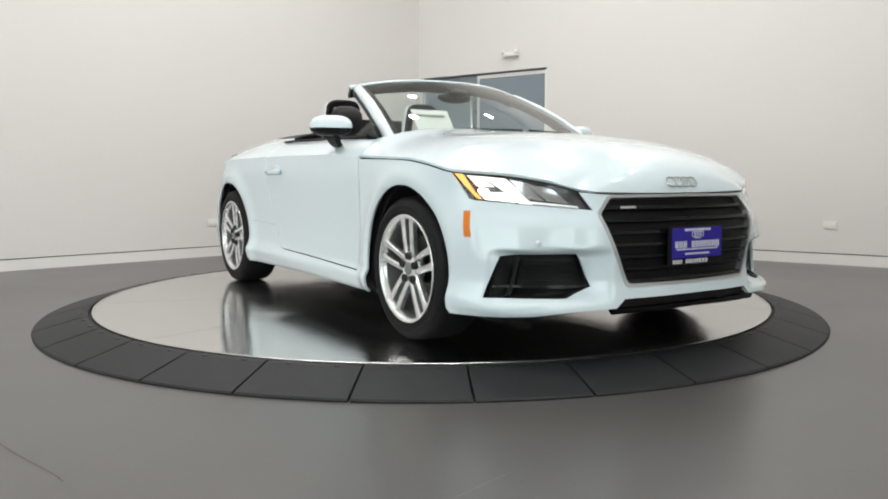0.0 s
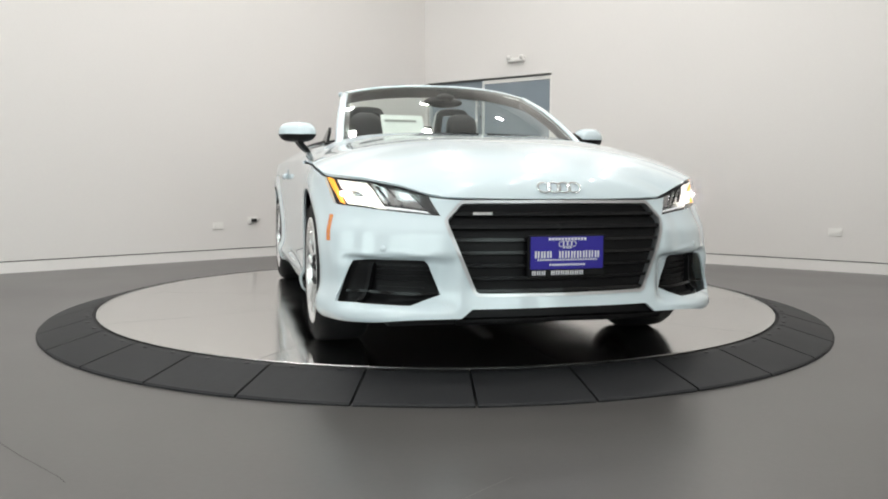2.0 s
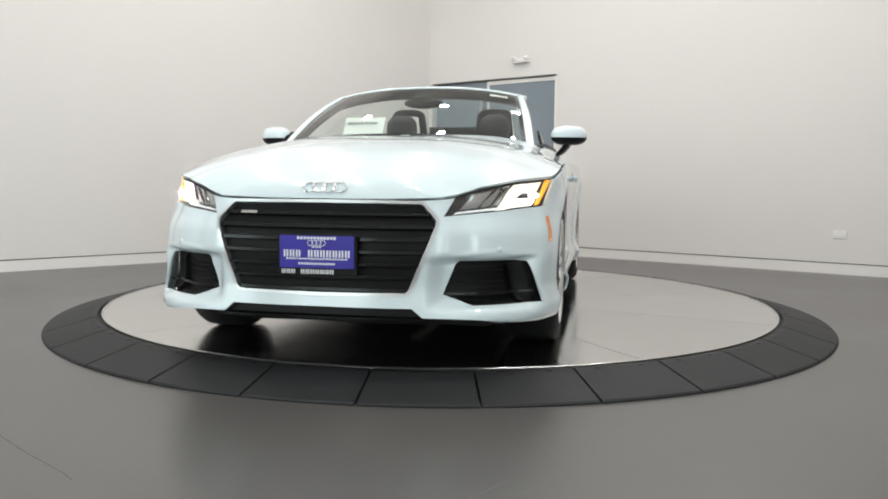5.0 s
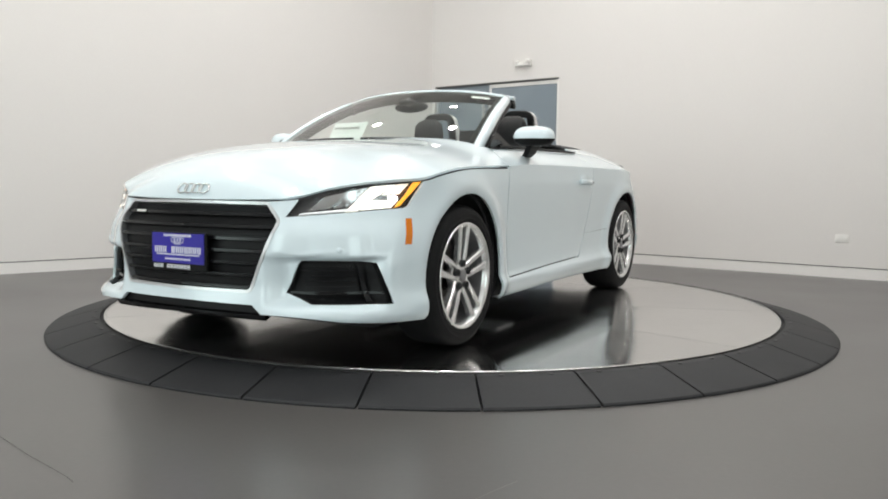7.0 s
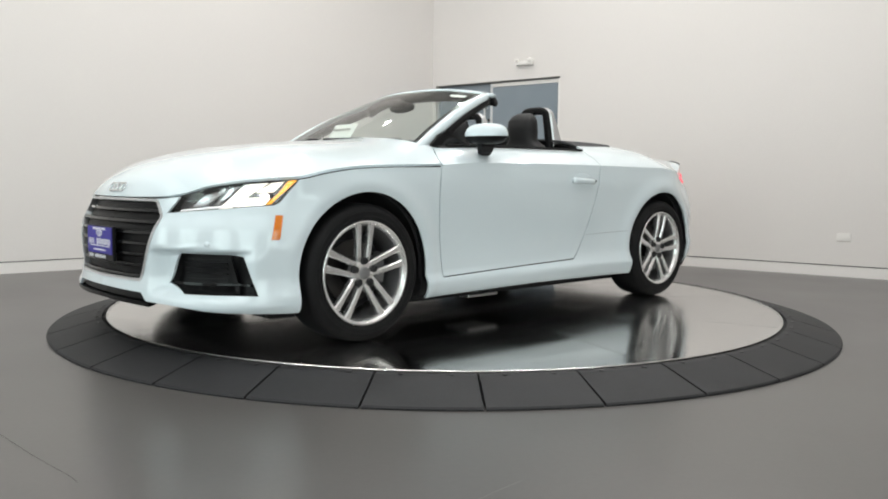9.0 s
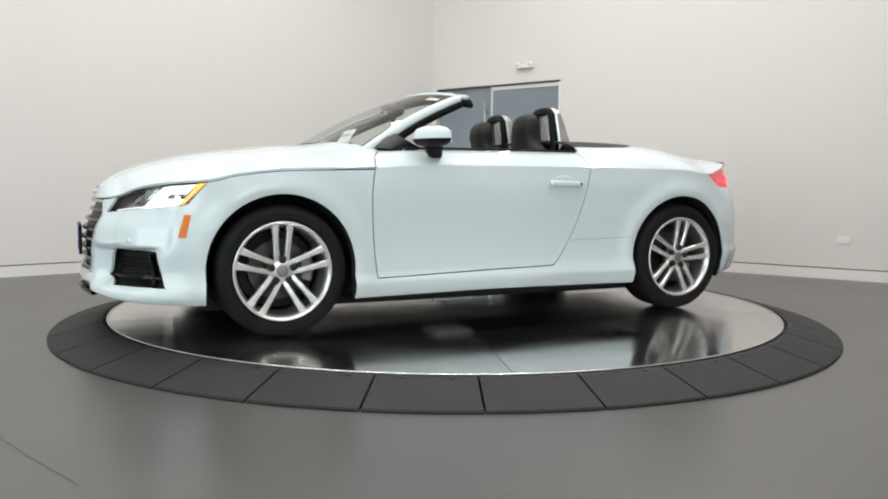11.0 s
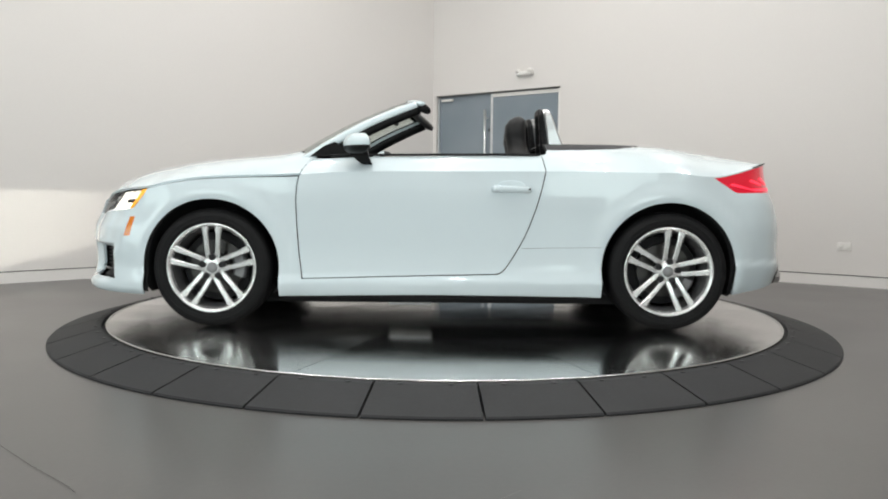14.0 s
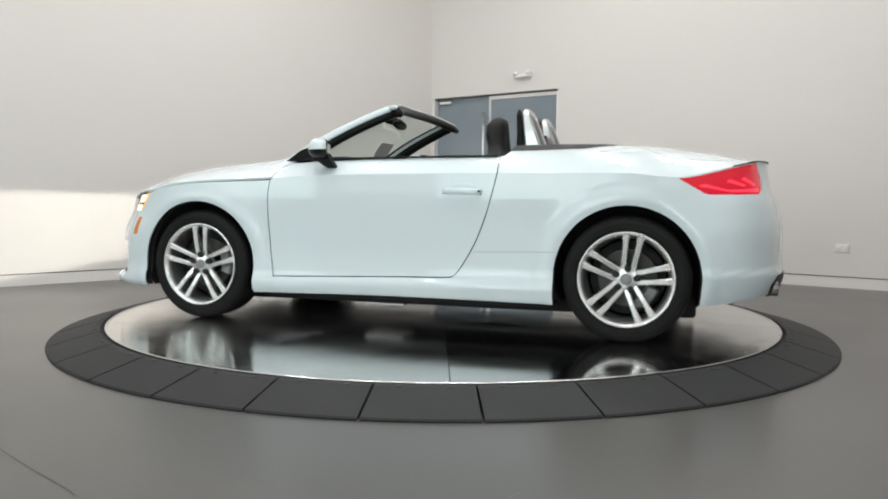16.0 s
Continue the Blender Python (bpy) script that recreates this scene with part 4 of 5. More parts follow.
    # parking sensors
    for y, zz in ((0.70, 0.478),):
        bm = bmesh.new()
        p = skirt(np.array([Ly(y)]), np.array([zz]))[0]
        n = normals_of(skirt, np.array([Ly(y)]), np.array([zz]))[0]
        if n[0] < 0:
            n = -n
        for s in (1, -1):
            b2 = bmesh.new()
            add_revolve(b2, [(0.0, 0.003), (0.011, 0.003), (0.012, 0.0), (0.014, 0.0015), (0.015, -0.004)], 16)
            bmesh.ops.recalc_face_normals(b2, faces=b2.faces)
            ob = part("parking_sensor", b2, M_PAINT, car, "round white parking sensor", True)
            ob.matrix_basis = Matrix.Translation((p[0], s * p[1], p[2])) @ Vector((n[0], s * n[1], n[2])).to_track_quat("Z", "Y").to_matrix().to_4x4()
        bm.free()

    # headlamps
    for s in (1, -1):
        hl = panel("headlamp", M_LAMPIN, car, [(A, *S["lamp"])], "lit wedge-shaped headlamp with a clear lens", sides=(s,), depth=0.050, thick=0.002)[0]
        lens = panel("lens", M_LENS, hl, [(A, *S["lamp"])], "clear lens", sides=(s,), depth=0.001, thick=0.002)[0]
        lens.visible_shadow = False
        uv = lambda pts: [lamp_uv(*p) for p in pts]
        for nm, m, pts, d in (("running_light", M_DRL, [(0.08, 0.07), (0.52, 0.07), (0.53, 0.15), (0.09, 0.15)], 0.018),
                              ("lamp_chevron", M_LED, [(0.47, 0.05), (0.60, 0.05), (0.79, 0.93), (0.61, 0.93), (0.57, 0.70)], 0.020),
                              ("projector", M_LEDHOT, [(0.63, 0.08), (0.905, 0.08), (0.92, 0.30), (0.70, 0.36)], 0.026),
                              ("projector", M_LED, [(0.75, 0.56), (0.90, 0.53), (0.92, 0.92), (0.82, 0.93)], 0.030),
                              ("reflector", M_REFLECT, [(0.12, 0.22), (0.50, 0.22), (0.60, 0.90), (0.20, 0.80)], 0.044),
                              ("lamp_fin", M_REFLECT, [(0.30, 0.30), (0.33, 0.30), (0.42, 0.85), (0.39, 0.85)], 0.024),
                              ("lamp_fin", M_REFLECT, [(0.42, 0.30), (0.45, 0.30), (0.55, 0.85), (0.52, 0.85)], 0.024),
                              ("indicator", M_AMBERLIT, [(0.925, 0.06), (0.965, 0.10), (0.985, 0.55), (0.99, 0.96), (0.93, 0.96), (0.945, 0.50)], 0.012)):
            panel(nm, m, hl, [(A, *small_sheet(uv(pts), 0.012))], sides=(s,), depth=d, thick=0.012)
        # low beam: a bright source at the back of a narrow slot that cuts the light off above and below
        p = skirt(*[np.array([c]) for c in lamp_uv(0.80, 0.45)])[0]
        src = bmesh.new()
        q = [(-0.047, -0.017, -0.0006), (-0.047, 0.017, -0.0006), (-0.047, 0.017, 0.0006), (-0.047, -0.017, 0.0006)]
        src.faces.new([src.verts.new((p[0] + a, s * (p[1] + b), p[2] + c)) for a, b, c in q])
        if s < 0:
            src.faces.ensure_lookup_table()
            src.faces[0].normal_flip()
        part("beam_source", src, M_BEAM, hl, "dazzling low-beam source")
        for c in (-0.0110, 0.0020):
            part("beam_shutter", box((p[0] - 0.05, min(s * (p[1] - 0.022), s * (p[1] + 0.022)), p[2] + c - 0.001),
                                     (p[0] - 0.012, max(s * (p[1] - 0.022), s * (p[1] + 0.022)), p[2] + c + 0.001)), M_DARK, hl, "dark beam shutter")
        for b in (-0.019, 0.019):
            part("beam_shutter", box((p[0] - 0.05, s * (p[1] + b) - 0.001, p[2] - 0.0120), (p[0] - 0.014 - 0.012 * (b > 0), s * (p[1] + b) + 0.001, p[2] + 0.0030)), M_DARK, hl,
                 "dark beam shutter")
        part("beam_shutter", box((p[0] - 0.052, min(s * (p[1] - 0.022), s * (p[1] + 0.022)), p[2] - 0.0120),
                                 (p[0] - 0.049, max(s * (p[1] - 0.022), s * (p[1] + 0.022)), p[2] + 0.0030)), M_DARK, hl, "dark beam shutter")
    # tail lamps
    for s in (1, -1):
        tl = panel("tail_lamp", M_RED, car, [(A, *S["tail"])], "glowing red tail lamp", sides=(s,), depth=0.002, thick=0.01)[0]
        uv = lambda pts: [tail_uv(*p) for p in pts]
        for pts in ([(0.06, 0.50), (0.34, 0.12), (0.40, 0.12), (0.14, 0.58)], [(0.36, 0.10), (0.86, 0.10), (0.86, 0.20), (0.35, 0.20)],
                    [(0.40, 0.55), (0.60, 0.30), (0.64, 0.34), (0.46, 0.62)], [(0.62, 0.55), (0.80, 0.30), (0.84, 0.34), (0.68, 0.62)]):
            panel("light_strip", M_REDLIT, tl, [(A, *small_sheet(uv(pts), 0.012))], sides=(s,), depth=-0.0025, thick=0.003)
    # tail spoiler edge
    pts = []
    for y in np.linspace(-0.80, 0.80, 33):
        l = Lyr(abs(y)) if abs(y) < 0.83 else Lx(-1.7)
        p = skirt(np.array([l]), np.array([zt(l)]))[0]
        pts.append((p[0] - 0.004, math.copysign(p[1], y), p[2] + 0.002))
    part("spoiler_edge", sweep(pts, 0.0035, 6), M_BLACKPL, car, "thin dark tail edge")
    # door handles
    for d, s in zip(doors, (1, -1)):
        l = Lx(-0.385)
        p = skirt(np.array([l]), np.array([0.772]))[0]
        path = []
        for i in range(13):
            u = -1 + i / 6
            path.append((-0.385 + u * 0.105, s * (p[1] + 0.012 + 0.016 * (1 - u ** 4)), 0.772 + 0.003 * u))
        h = part("handle", sweep(path, 0.017, 12, flat=0.55), M_PAINT, d, "white pull handle", True)
        cup = bmesh.new()
        bmesh.ops.create_uvsphere(cup, u_segments=24, v_segments=12, radius=1)
        bmesh.ops.transform(cup, matrix=Matrix.LocRotScale((-0.385, s * (p[1] + 0.001), 0.790), None, (0.075, 0.004, 0.030)), verts=cup.verts)
        part("handle_recess", cup, M_PAINT, d, "", True)
        part("key_cap", sweep([(-0.482, s * (p[1] + 0.020), 0.772), (-0.482, s * (p[1] + 0.031), 0.772)], 0.006, 10), M_DARK, d)
    return doors


def wheel(car, x, s, spin):
    """Alloy wheel with five twin spokes; s: the side that it faces."""
    w = new("wheel")
    w.parent = car
    w["label"] = "silver five twin-spoke alloy wheel"
    w.matrix_basis = pose(x, s * 0.770, WHEEL_Z, 0, 0, 0 if s > 0 else 180)

    def piece(name, bm, material, label="", smooth=False):
        bmesh.ops.scale(bm, vec=(0.965, 1, 0.965), verts=bm.verts)
        return part(name, bm, material, w, label, smooth)

    # built facing +y
    bm = bmesh.new()
    add_revolve(bm, [(0.2374 + (r - 0.246) * 1.03, h) for r, h in [(0.240, -0.105), (0.262, -0.115), (0.300, -0.122), (0.318, -0.112), (0.329, -0.095), (0.333, -0.06), (0.3335, 0.0), (0.333, 0.06),
                     (0.329, 0.092), (0.320, 0.107), (0.304, 0.117), (0.285, 0.1195), (0.266, 0.116), (0.254, 0.108), (0.246, 0.100)]], 72, "y")
    bmesh.ops.recalc_face_normals(bm, faces=bm.faces)
    ty = part("tyre", bm, M_TYRE, w, "black tyre", True)
    bm = bmesh.new()
    for r, yy in ((0.285, 0.1195), (0.264, 0.1185)):
        add_revolve(bm, [(r + 0.004, yy - 0.001), (r + 0.002, yy + 0.0012), (r - 0.002, yy + 0.0012), (r - 0.004, yy - 0.001)], 72, "y")
    part("sidewall_rib", bm, M_TYRE, ty, smooth=True)
    bm = bmesh.new()
    add_revolve(bm, [(0.246, 0.100), (0.2545, 0.111), (0.256, 0.116), (0.252, 0.120), (0.245, 0.119), (0.236, 0.110), (0.230, 0.098), (0.228, 0.090)], 72, "y")
    bmesh.ops.recalc_face_normals(bm, faces=bm.faces)
    piece("rim", bm, M_ALLOY, "silver alloy rim", True)
    # the barrel's colour carries the shade behind the spokes
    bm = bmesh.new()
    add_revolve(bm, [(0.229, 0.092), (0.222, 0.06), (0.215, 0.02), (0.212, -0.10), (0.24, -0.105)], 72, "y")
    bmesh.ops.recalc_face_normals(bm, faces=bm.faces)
    piece("rim_barrel_shaded", bm, M_ALLOY_SHADED, "rim barrel, darkened for the shade behind the spokes", True)
    for k in range(5):
        a = math.radians(90 + spin + 72 * k)
        for j in (-1, 1):
            bm = bmesh.new()
            secs = []
            for r, off, hw, y0, th in ((0.035, 0.020, 0.016, 0.090, 0.035), (0.075, 0.027, 0.0145, 0.098, 0.03), (0.13, 0.032, 0.0140, 0.104, 0.028),
                                       (0.19, 0.036, 0.0155, 0.108, 0.03), (0.232, 0.039, 0.0205, 0.110, 0.03), (0.246, 0.041, 0.027, 0.111, 0.03)):
                ring = []
                for dx, dy in ((-hw, -th), (-hw, -0.006), (-hw * 0.6, 0), (hw * 0.6, 0), (hw, -0.006), (hw, -th)):
                    lx, ly = j * off + dx, r
                    ring.append(bm.verts.new((ly * math.cos(a) - lx * math.sin(a), y0 + dy, ly * math.sin(a) + lx * math.cos(a))))
                secs.append(ring)
            for p, q in zip(secs, secs[1:]):
                for i in range(6):
                    bm.faces.new((p[i], p[(i + 1) % 6], q[(i + 1) % 6], q[i]))
            bm.faces.new(secs[0])
            bm.faces.new(secs[-1][::-1])
            bmesh.ops.recalc_face_normals(bm, faces=bm.faces)
            piece("spoke", bm, M_ALLOY)
    bm = bmesh.new()
    add_revolve(bm, [(0.0, 0.098), (0.030, 0.098), (0.055, 0.096), (0.066, 0.090), (0.070, 0.05)], 40, "y")
    bmesh.ops.recalc_face_normals(bm, faces=bm.faces)
    hub = piece("hub", bm, M_ALLOY, "silver hub", True)
    bm = bmesh.new()
    add_revolve(bm, [(0.0, 0.104), (0.020, 0.104), (0.029, 0.102), (0.031, 0.096)], 32, "y")
    bmesh.ops.recalc_face_normals(bm, faces=bm.faces)
    piece("hub_cap", bm, M_CALIPER, "grey hub cap", True)
    for k in range(5):
        a = math.radians(90 + spin + 72 * k)
        bm = bmesh.new()
        at = (0.058 * math.cos(a), 0, 0.058 * math.sin(a))
        add_revolve(bm, [(0.0, 0.112), (0.006, 0.112), (0.008, 0.108), (0.0170, 0.1075), (0.0180, 0.085)], 14, "y", at)
        bmesh.ops.recalc_face_normals(bm, faces=bm.faces)
        piece("wheel_bolt", bm, M_DARK, "dark wheel bolt")
    bm = bmesh.new()
    add_revolve(bm, [(0.0, 0.03), (0.07, 0.03), (0.075, 0.0), (0.155, 0.0), (0.155, -0.022), (0.07, -0.022)], 48, "y")
    bmesh.ops.recalc_face_normals(bm, faces=bm.faces)
    piece("brake_disc", bm, M_DISC, "bare iron brake disc", False)
    bm = bmesh.new()
    a0 = (200 if x < 0 else 150) if s > 0 else (-60 if x < 0 else -10)
    rows = []
    for i in range(9):
        aa = math.radians(a0 + i * 6.5)
        rows.append([bm.verts.new((r * math.cos(aa), y, r * math.sin(aa))) for r, y in
                     ((0.105, -0.05), (0.175, -0.05), (0.182, -0.02), (0.180, 0.030), (0.168, 0.042), (0.120, 0.042), (0.105, 0.030))])
    for p, q in zip(rows, rows[1:]):
        for k in range(7):
            bm.faces.new((p[k], p[(k + 1) % 7], q[(k + 1) % 7], q[k]))
    bm.faces.new(rows[0])
    bm.faces.new(rows[-1][::-1])
    bmesh.ops.recalc_face_normals(bm, faces=bm.faces)
    piece("brake_caliper", bm, M_CALIPER, "grey brake caliper")
    bm = bmesh.new()
    add_revolve(bm, [(0.0, -0.03), (0.2, -0.03), (0.212, -0.10)], 40, "y")
    piece("dust_shield", bm, M_DARK, "dark dust shield")
    return w


def wheel_well(car, x, s):
    bm = bmesh.new()
    rows = []
    for i in range(25):
        a = math.radians(-28 + 236 * i / 24)
        rows.append([bm.verts.new((x + r * math.cos(a), s * y, max(ARCH_Z + r * math.sin(a), 0.19))) for r, y in ((0.374, 0.862), (0.385, 0.84), (0.385, 0.56), (0.0, 0.56))])
    for a, b in zip(rows, rows[1:]):
        for k in range(3):
            bm.faces.new((a[k], a[k + 1], b[k + 1], b[k]))
    bmesh.ops.remove_doubles(bm, verts=bm.verts, dist=1e-5)
    part("wheel_arch_liner", bm, M_DARK, car, "black wheel arch liner", True)


def ws_base(v):
    y = 0.715 * v
    x = 0.945 - 0.205 * v * v
    return Vector((x, y, 0.972 - 0.022 * abs(v) ** 2.5))


def ws_top(v):
    return Vector((0.235 - 0.100 * v * v, 0.590 * v, 1.318 - 0.052 * abs(v) ** 2.6))


def ws(t, v, out=0.0):
    p = ws_base(v).lerp(ws_top(v), t)
    return p + Vector((0.45, 0.25 * v, 0.86)) * (0.024 * math.sin(math.pi * t) + out)


def strip(fn, n, m):
    bm = bmesh.new()
    g = [[bm.verts.new(fn(i / n, j / m)) for j in range(m + 1)] for i in range(n + 1)]
    for a, b in zip(g, g[1:]):
        for j in range(m):
            bm.faces.new((a[j], a[j + 1], b[j + 1], b[j]))
    bmesh.ops.recalc_face_normals(bm, faces=bm.faces)
    return bm


def tube(fn, n, m):
    """A closed bar from a strip whose second run goes all the way round."""
    bm = strip(fn, n, m)
    bmesh.ops.remove_doubles(bm, verts=bm.verts, dist=1e-6)
    bmesh.ops.holes_fill(bm, edges=[e for e in bm.edges if e.is_boundary])
    bmesh.ops.recalc_face_normals(bm, faces=bm.faces)
    return bm


def slab(bm, t):
    """Give a sheet thickness t."""
    bmesh.ops.solidify(bm, geom=bm.faces[:], thickness=t)
    bmesh.ops.recalc_face_normals(bm, faces=bm.faces)
    return bm


def windscreen(car):
    glass = strip(lambda a, b: ws(0.01 + 0.96 * a, -0.955 + 1.91 * b), 14, 28)
    if sum(f.normal.z for f in glass.faces) < 0:
        bmesh.ops.reverse_faces(glass, faces=glass.faces[:])
    g = part("windscreen", glass, M_WINDSHIELD, car, "clear green-tinted windscreen", True)
    g.visible_shadow = False
    # black printed border
    part("screen_border", strip(lambda a, b: ws(0.0 + 0.035 * a, -0.97 + 1.94 * b, -0.003), 2, 28), M_GLOSSBLK, g, "black printed border", True)
    part("screen_border", strip(lambda a, b: ws(0.925 + 0.05 * a, -0.97 + 1.94 * b, -0.003), 2, 28), M_GLOSSBLK, g, "black printed border", True)
    for s in (1, -1):
        part("screen_border", strip(lambda a, b: ws(0.03 + 0.9 * a, s * (0.895 + 0.07 * b), -0.003), 14, 2), M_GLOSSBLK, g, "black printed border", True)
        # pillar: white outside, black trim under it; sections given across the screen's edge in side view
        def bar(sec, s=s):
            def f(a, b):
                t = -0.09 + 1.08 * a
                p = ws(t, s * 0.955)
                k = 1.15 - 0.25 * a
                n = len(sec)
                u = (b * n) % n
                i = int(u)
                w = u - i
                c = [(1 - w) * sec[i % n][m] + w * sec[(i + 1) % n][m] for m in (0, 1)]
                return p + Vector((-0.463 * -c[0], 0, 0.886 * c[0])) * k + Vector((0, s * c[1], 0))
            return f
        white = [(0.006, -0.018), (0.012, 0.000), (0.004, 0.020), (-0.014, 0.028), (-0.034, 0.027), (-0.038, 0.010), (-0.030, -0.010), (-0.008, -0.016)]
        black = [(-0.030, 0.018), (-0.038, 0.0265), (-0.060, 0.025), (-0.074, 0.016), (-0.078, 0.000), (-0.060, -0.020), (-0.030, -0.024), (-0.016, -0.012)]
        part("pillar", tube(bar(white), 20, 16), M_PAINT, car, "white windscreen pillar", True)
        part("pillar_trim", tube(bar(black), 20, 16), M_BLACKPL, car, "black inner pillar trim", True)
        # fixed black quarter panel in front of the window, behind the mirror foot
        bm = bmesh.new()
        tri = [(0.735, 0.945), (0.43, 0.948), (0.50, 0.975), (0.60, 1.030), (0.66, 1.005)]
        for yy in (0.735, 0.750):
            bm.faces.new([bm.verts.new((x, s * (yy - (z - 0.95) * 0.35), z)) for x, z in tri])
        bm.verts.ensure_lookup_table()
        for i in range(5):
            j = (i + 1) % 5
            bm.faces.new((bm.verts[i], bm.verts[j], bm.verts[5 + j], bm.verts[5 + i]))
        bmesh.ops.recalc_face_normals(bm, faces=bm.faces)
        part("quarter_panel", bm, M_GLOSSBLK, car, "gloss black quarter panel")

    def head(a, b):
        v = -1.02 + 2.04 * a
        p = ws_top(max(-1, min(1, v))) + Vector((0, 0.59 * (v - max(-1, min(1, v))), 0))
        ang = b * 2 * math.pi
        return p + Vector((-0.016 + 0.024 * math.cos(ang), 0, -0.006 + 0.013 * math.sin(ang)))
    part("header_rail", tube(head, 24, 12), M_PAINT, car, "white header rail", True)

    def under(a, b):
        v = -1.0 + 2.0 * a
        p = ws_top(v)
        ang = b * 2 * math.pi
        return p + Vector((-0.036 + 0.036 * math.cos(ang), 0, -0.034 + 0.028 * math.sin(ang) + 0.014 * math.cos(ang)))
    part("header_trim", tube(under, 24, 12), M_BLACKPL, car, "black header trim", True)
    # interior mirror
    bm = bmesh.new()
    bmesh.ops.create_uvsphere(bm, u_segments=24, v_segments=12, radius=1)
    bmesh.ops.transform(bm, matrix=Matrix.LocRotScale((0.30, 0, 1.215), None, (0.022, 0.12, 0.033)), verts=bm.verts)
    part("interior_mirror", bm, M_BLACKPL, car, "black interior mirror", True)
    part("mirror_stem", sweep([(0.31, 0, 1.22), (0.34, 0, 1.262)], 0.016, 8), M_BLACKPL, car)
    bm = bmesh.new()
    bmesh.ops.create_uvsphere(bm, u_segments=20, v_segments=10, radius=1)
    bmesh.ops.transform(bm, matrix=Matrix.LocRotScale((0.345, 0, 1.240), None, (0.06, 0.055, 0.022)), verts=bm.verts)
    part("sensor_pod", bm, M_BLACKPL, car, "black sensor pod", True)
    # paper sticker high on the screen, price sheet low on the passenger side
    part("sticker", strip(lambda a, b: ws(0.86 + 0.05 * a, 0.66 + 0.17 * b, -0.006), 1, 3), M_PAPER, g, "white paper sticker")
    part("wiper", sweep([ws(0.02, -0.75 + 0.06 * i, 0.010) for i in range(14)], 0.007, 6), M_BLACKPL, car, "black wiper")
    part("wiper", sweep([ws(0.02, 0.10 + 0.06 * i, 0.010) for i in range(13)], 0.007, 6), M_BLACKPL, car, "black wiper")
    part("cowl", sweep([ws_base(v) + Vector((0.012, 0, -0.012)) for v in np.linspace(-0.98, 0.98, 25)], 0.012, 8), M_BLACKPL, car, "black scuttle strip", True)


def door_mirror(door, s):
    """Swept-back door mirror: white cap over a black lower and rear shell on a foot."""
    back = lambda y: -0.34 * (y - 0.872)
    n, k = 32, 20
    rows = []
    for j in range(k + 1):
        la = math.pi * (-0.5 + j / k)
        r = max(math.cos(la), 0.0) ** 0.60
        row = []
        for i in range(n):
            a = 2 * math.pi * i / n
            cx, cy = math.cos(a), math.sin(a)
            sx = math.copysign(abs(cx) ** 0.75, cx)
            sy = math.copysign(abs(cy) ** 0.70, cy)
            y = 0.878 + 0.101 * sy * r
            x = 0.450 + (0.078 * sx if sx > 0 else 0.054 * max(sx, -0.80)) * r + back(y)
            z = 1.007 + (0.060 if la > 0 else 0.050) * math.sin(la) - 0.02 * (x - 0.45)
            row.append(((x, s * y, z), sx, la))
        rows.append(row)
    for nm, m, lab in (("mirror_cap", M_PAINT, "white mirror cap"), ("mirror_shell", M_BLACKPL, "black lower and rear mirror shell")):
        bm = bmesh.new()
        g = [[bm.verts.new(p[0]) for p in row] for row in rows]
        for j in range(k):
            for i in range(n):
                i2 = (i + 1) % n
                white = rows[j][i][2] > -0.22 and (rows[j][i][1] + rows[j][i2][1]) / 2 > -0.72
                if white == (nm == "mirror_cap"):
                    bm.faces.new((g[j][i], g[j][i2], g[j + 1][i2], g[j + 1][i]))
        bmesh.ops.delete(bm, geom=[v for v in bm.verts if not v.link_faces], context="VERTS")
        bmesh.ops.remove_doubles(bm, verts=bm.verts, dist=1e-4)
        bmesh.ops.recalc_face_normals(bm, faces=bm.faces)
        part(nm, bm, m, door, lab, True)
    bm = bmesh.new()
    secs = []
    for x0, x1, y, z in ((0.505, 0.40, 0.88, 0.978), (0.485, 0.395, 0.86, 0.945), (0.455, 0.385, 0.835, 0.918), (0.43, 0.38, 0.81, 0.900)):
        secs.append([bm.verts.new((x, s * (y + dy), z)) for x, dy in ((x0, -0.02), (x1, -0.03), (x1, 0.02), (x0, 0.012))])
    for a, b in zip(secs, secs[1:]):
        for i in range(4):
            bm.faces.new((a[i], a[(i + 1) % 4], b[(i + 1) % 4], b[i]))
    bm.faces.new(secs[0])
    bm.faces.new(secs[-1][::-1])
    bmesh.ops.recalc_face_normals(bm, faces=bm.faces)
    part("mirror_foot", bm, M_BLACKPL, door, "black mirror foot")
    bm = bmesh.new()
    add_box(bm, (0.4025, 0.805, 0.982), (0.4045, 0.950, 1.043), 0.0008)
    for v in bm.verts:
        v.co.x += back(v.co.y)
    bmesh.ops.scale(bm, vec=(1, s, 1), verts=bm.verts)
    bmesh.ops.recalc_face_normals(bm, faces=bm.faces)
    part("mirror_glass", bm, M_MIRROR, door, "mirror glass")
    part("window_seal", sweep([(0.62, s * 0.748, 0.952), (0.3, s * 0.752, 0.958), (0.0, s * 0.753, 0.962), (-0.3, s * 0.752, 0.965), (-0.545, s * 0.748, 0.966)], 0.007, 6), M_BLACKPL, door,
         "black window seal")


def rounded(lo, hi, r, m=None):
    return box(lo, hi, r, m)


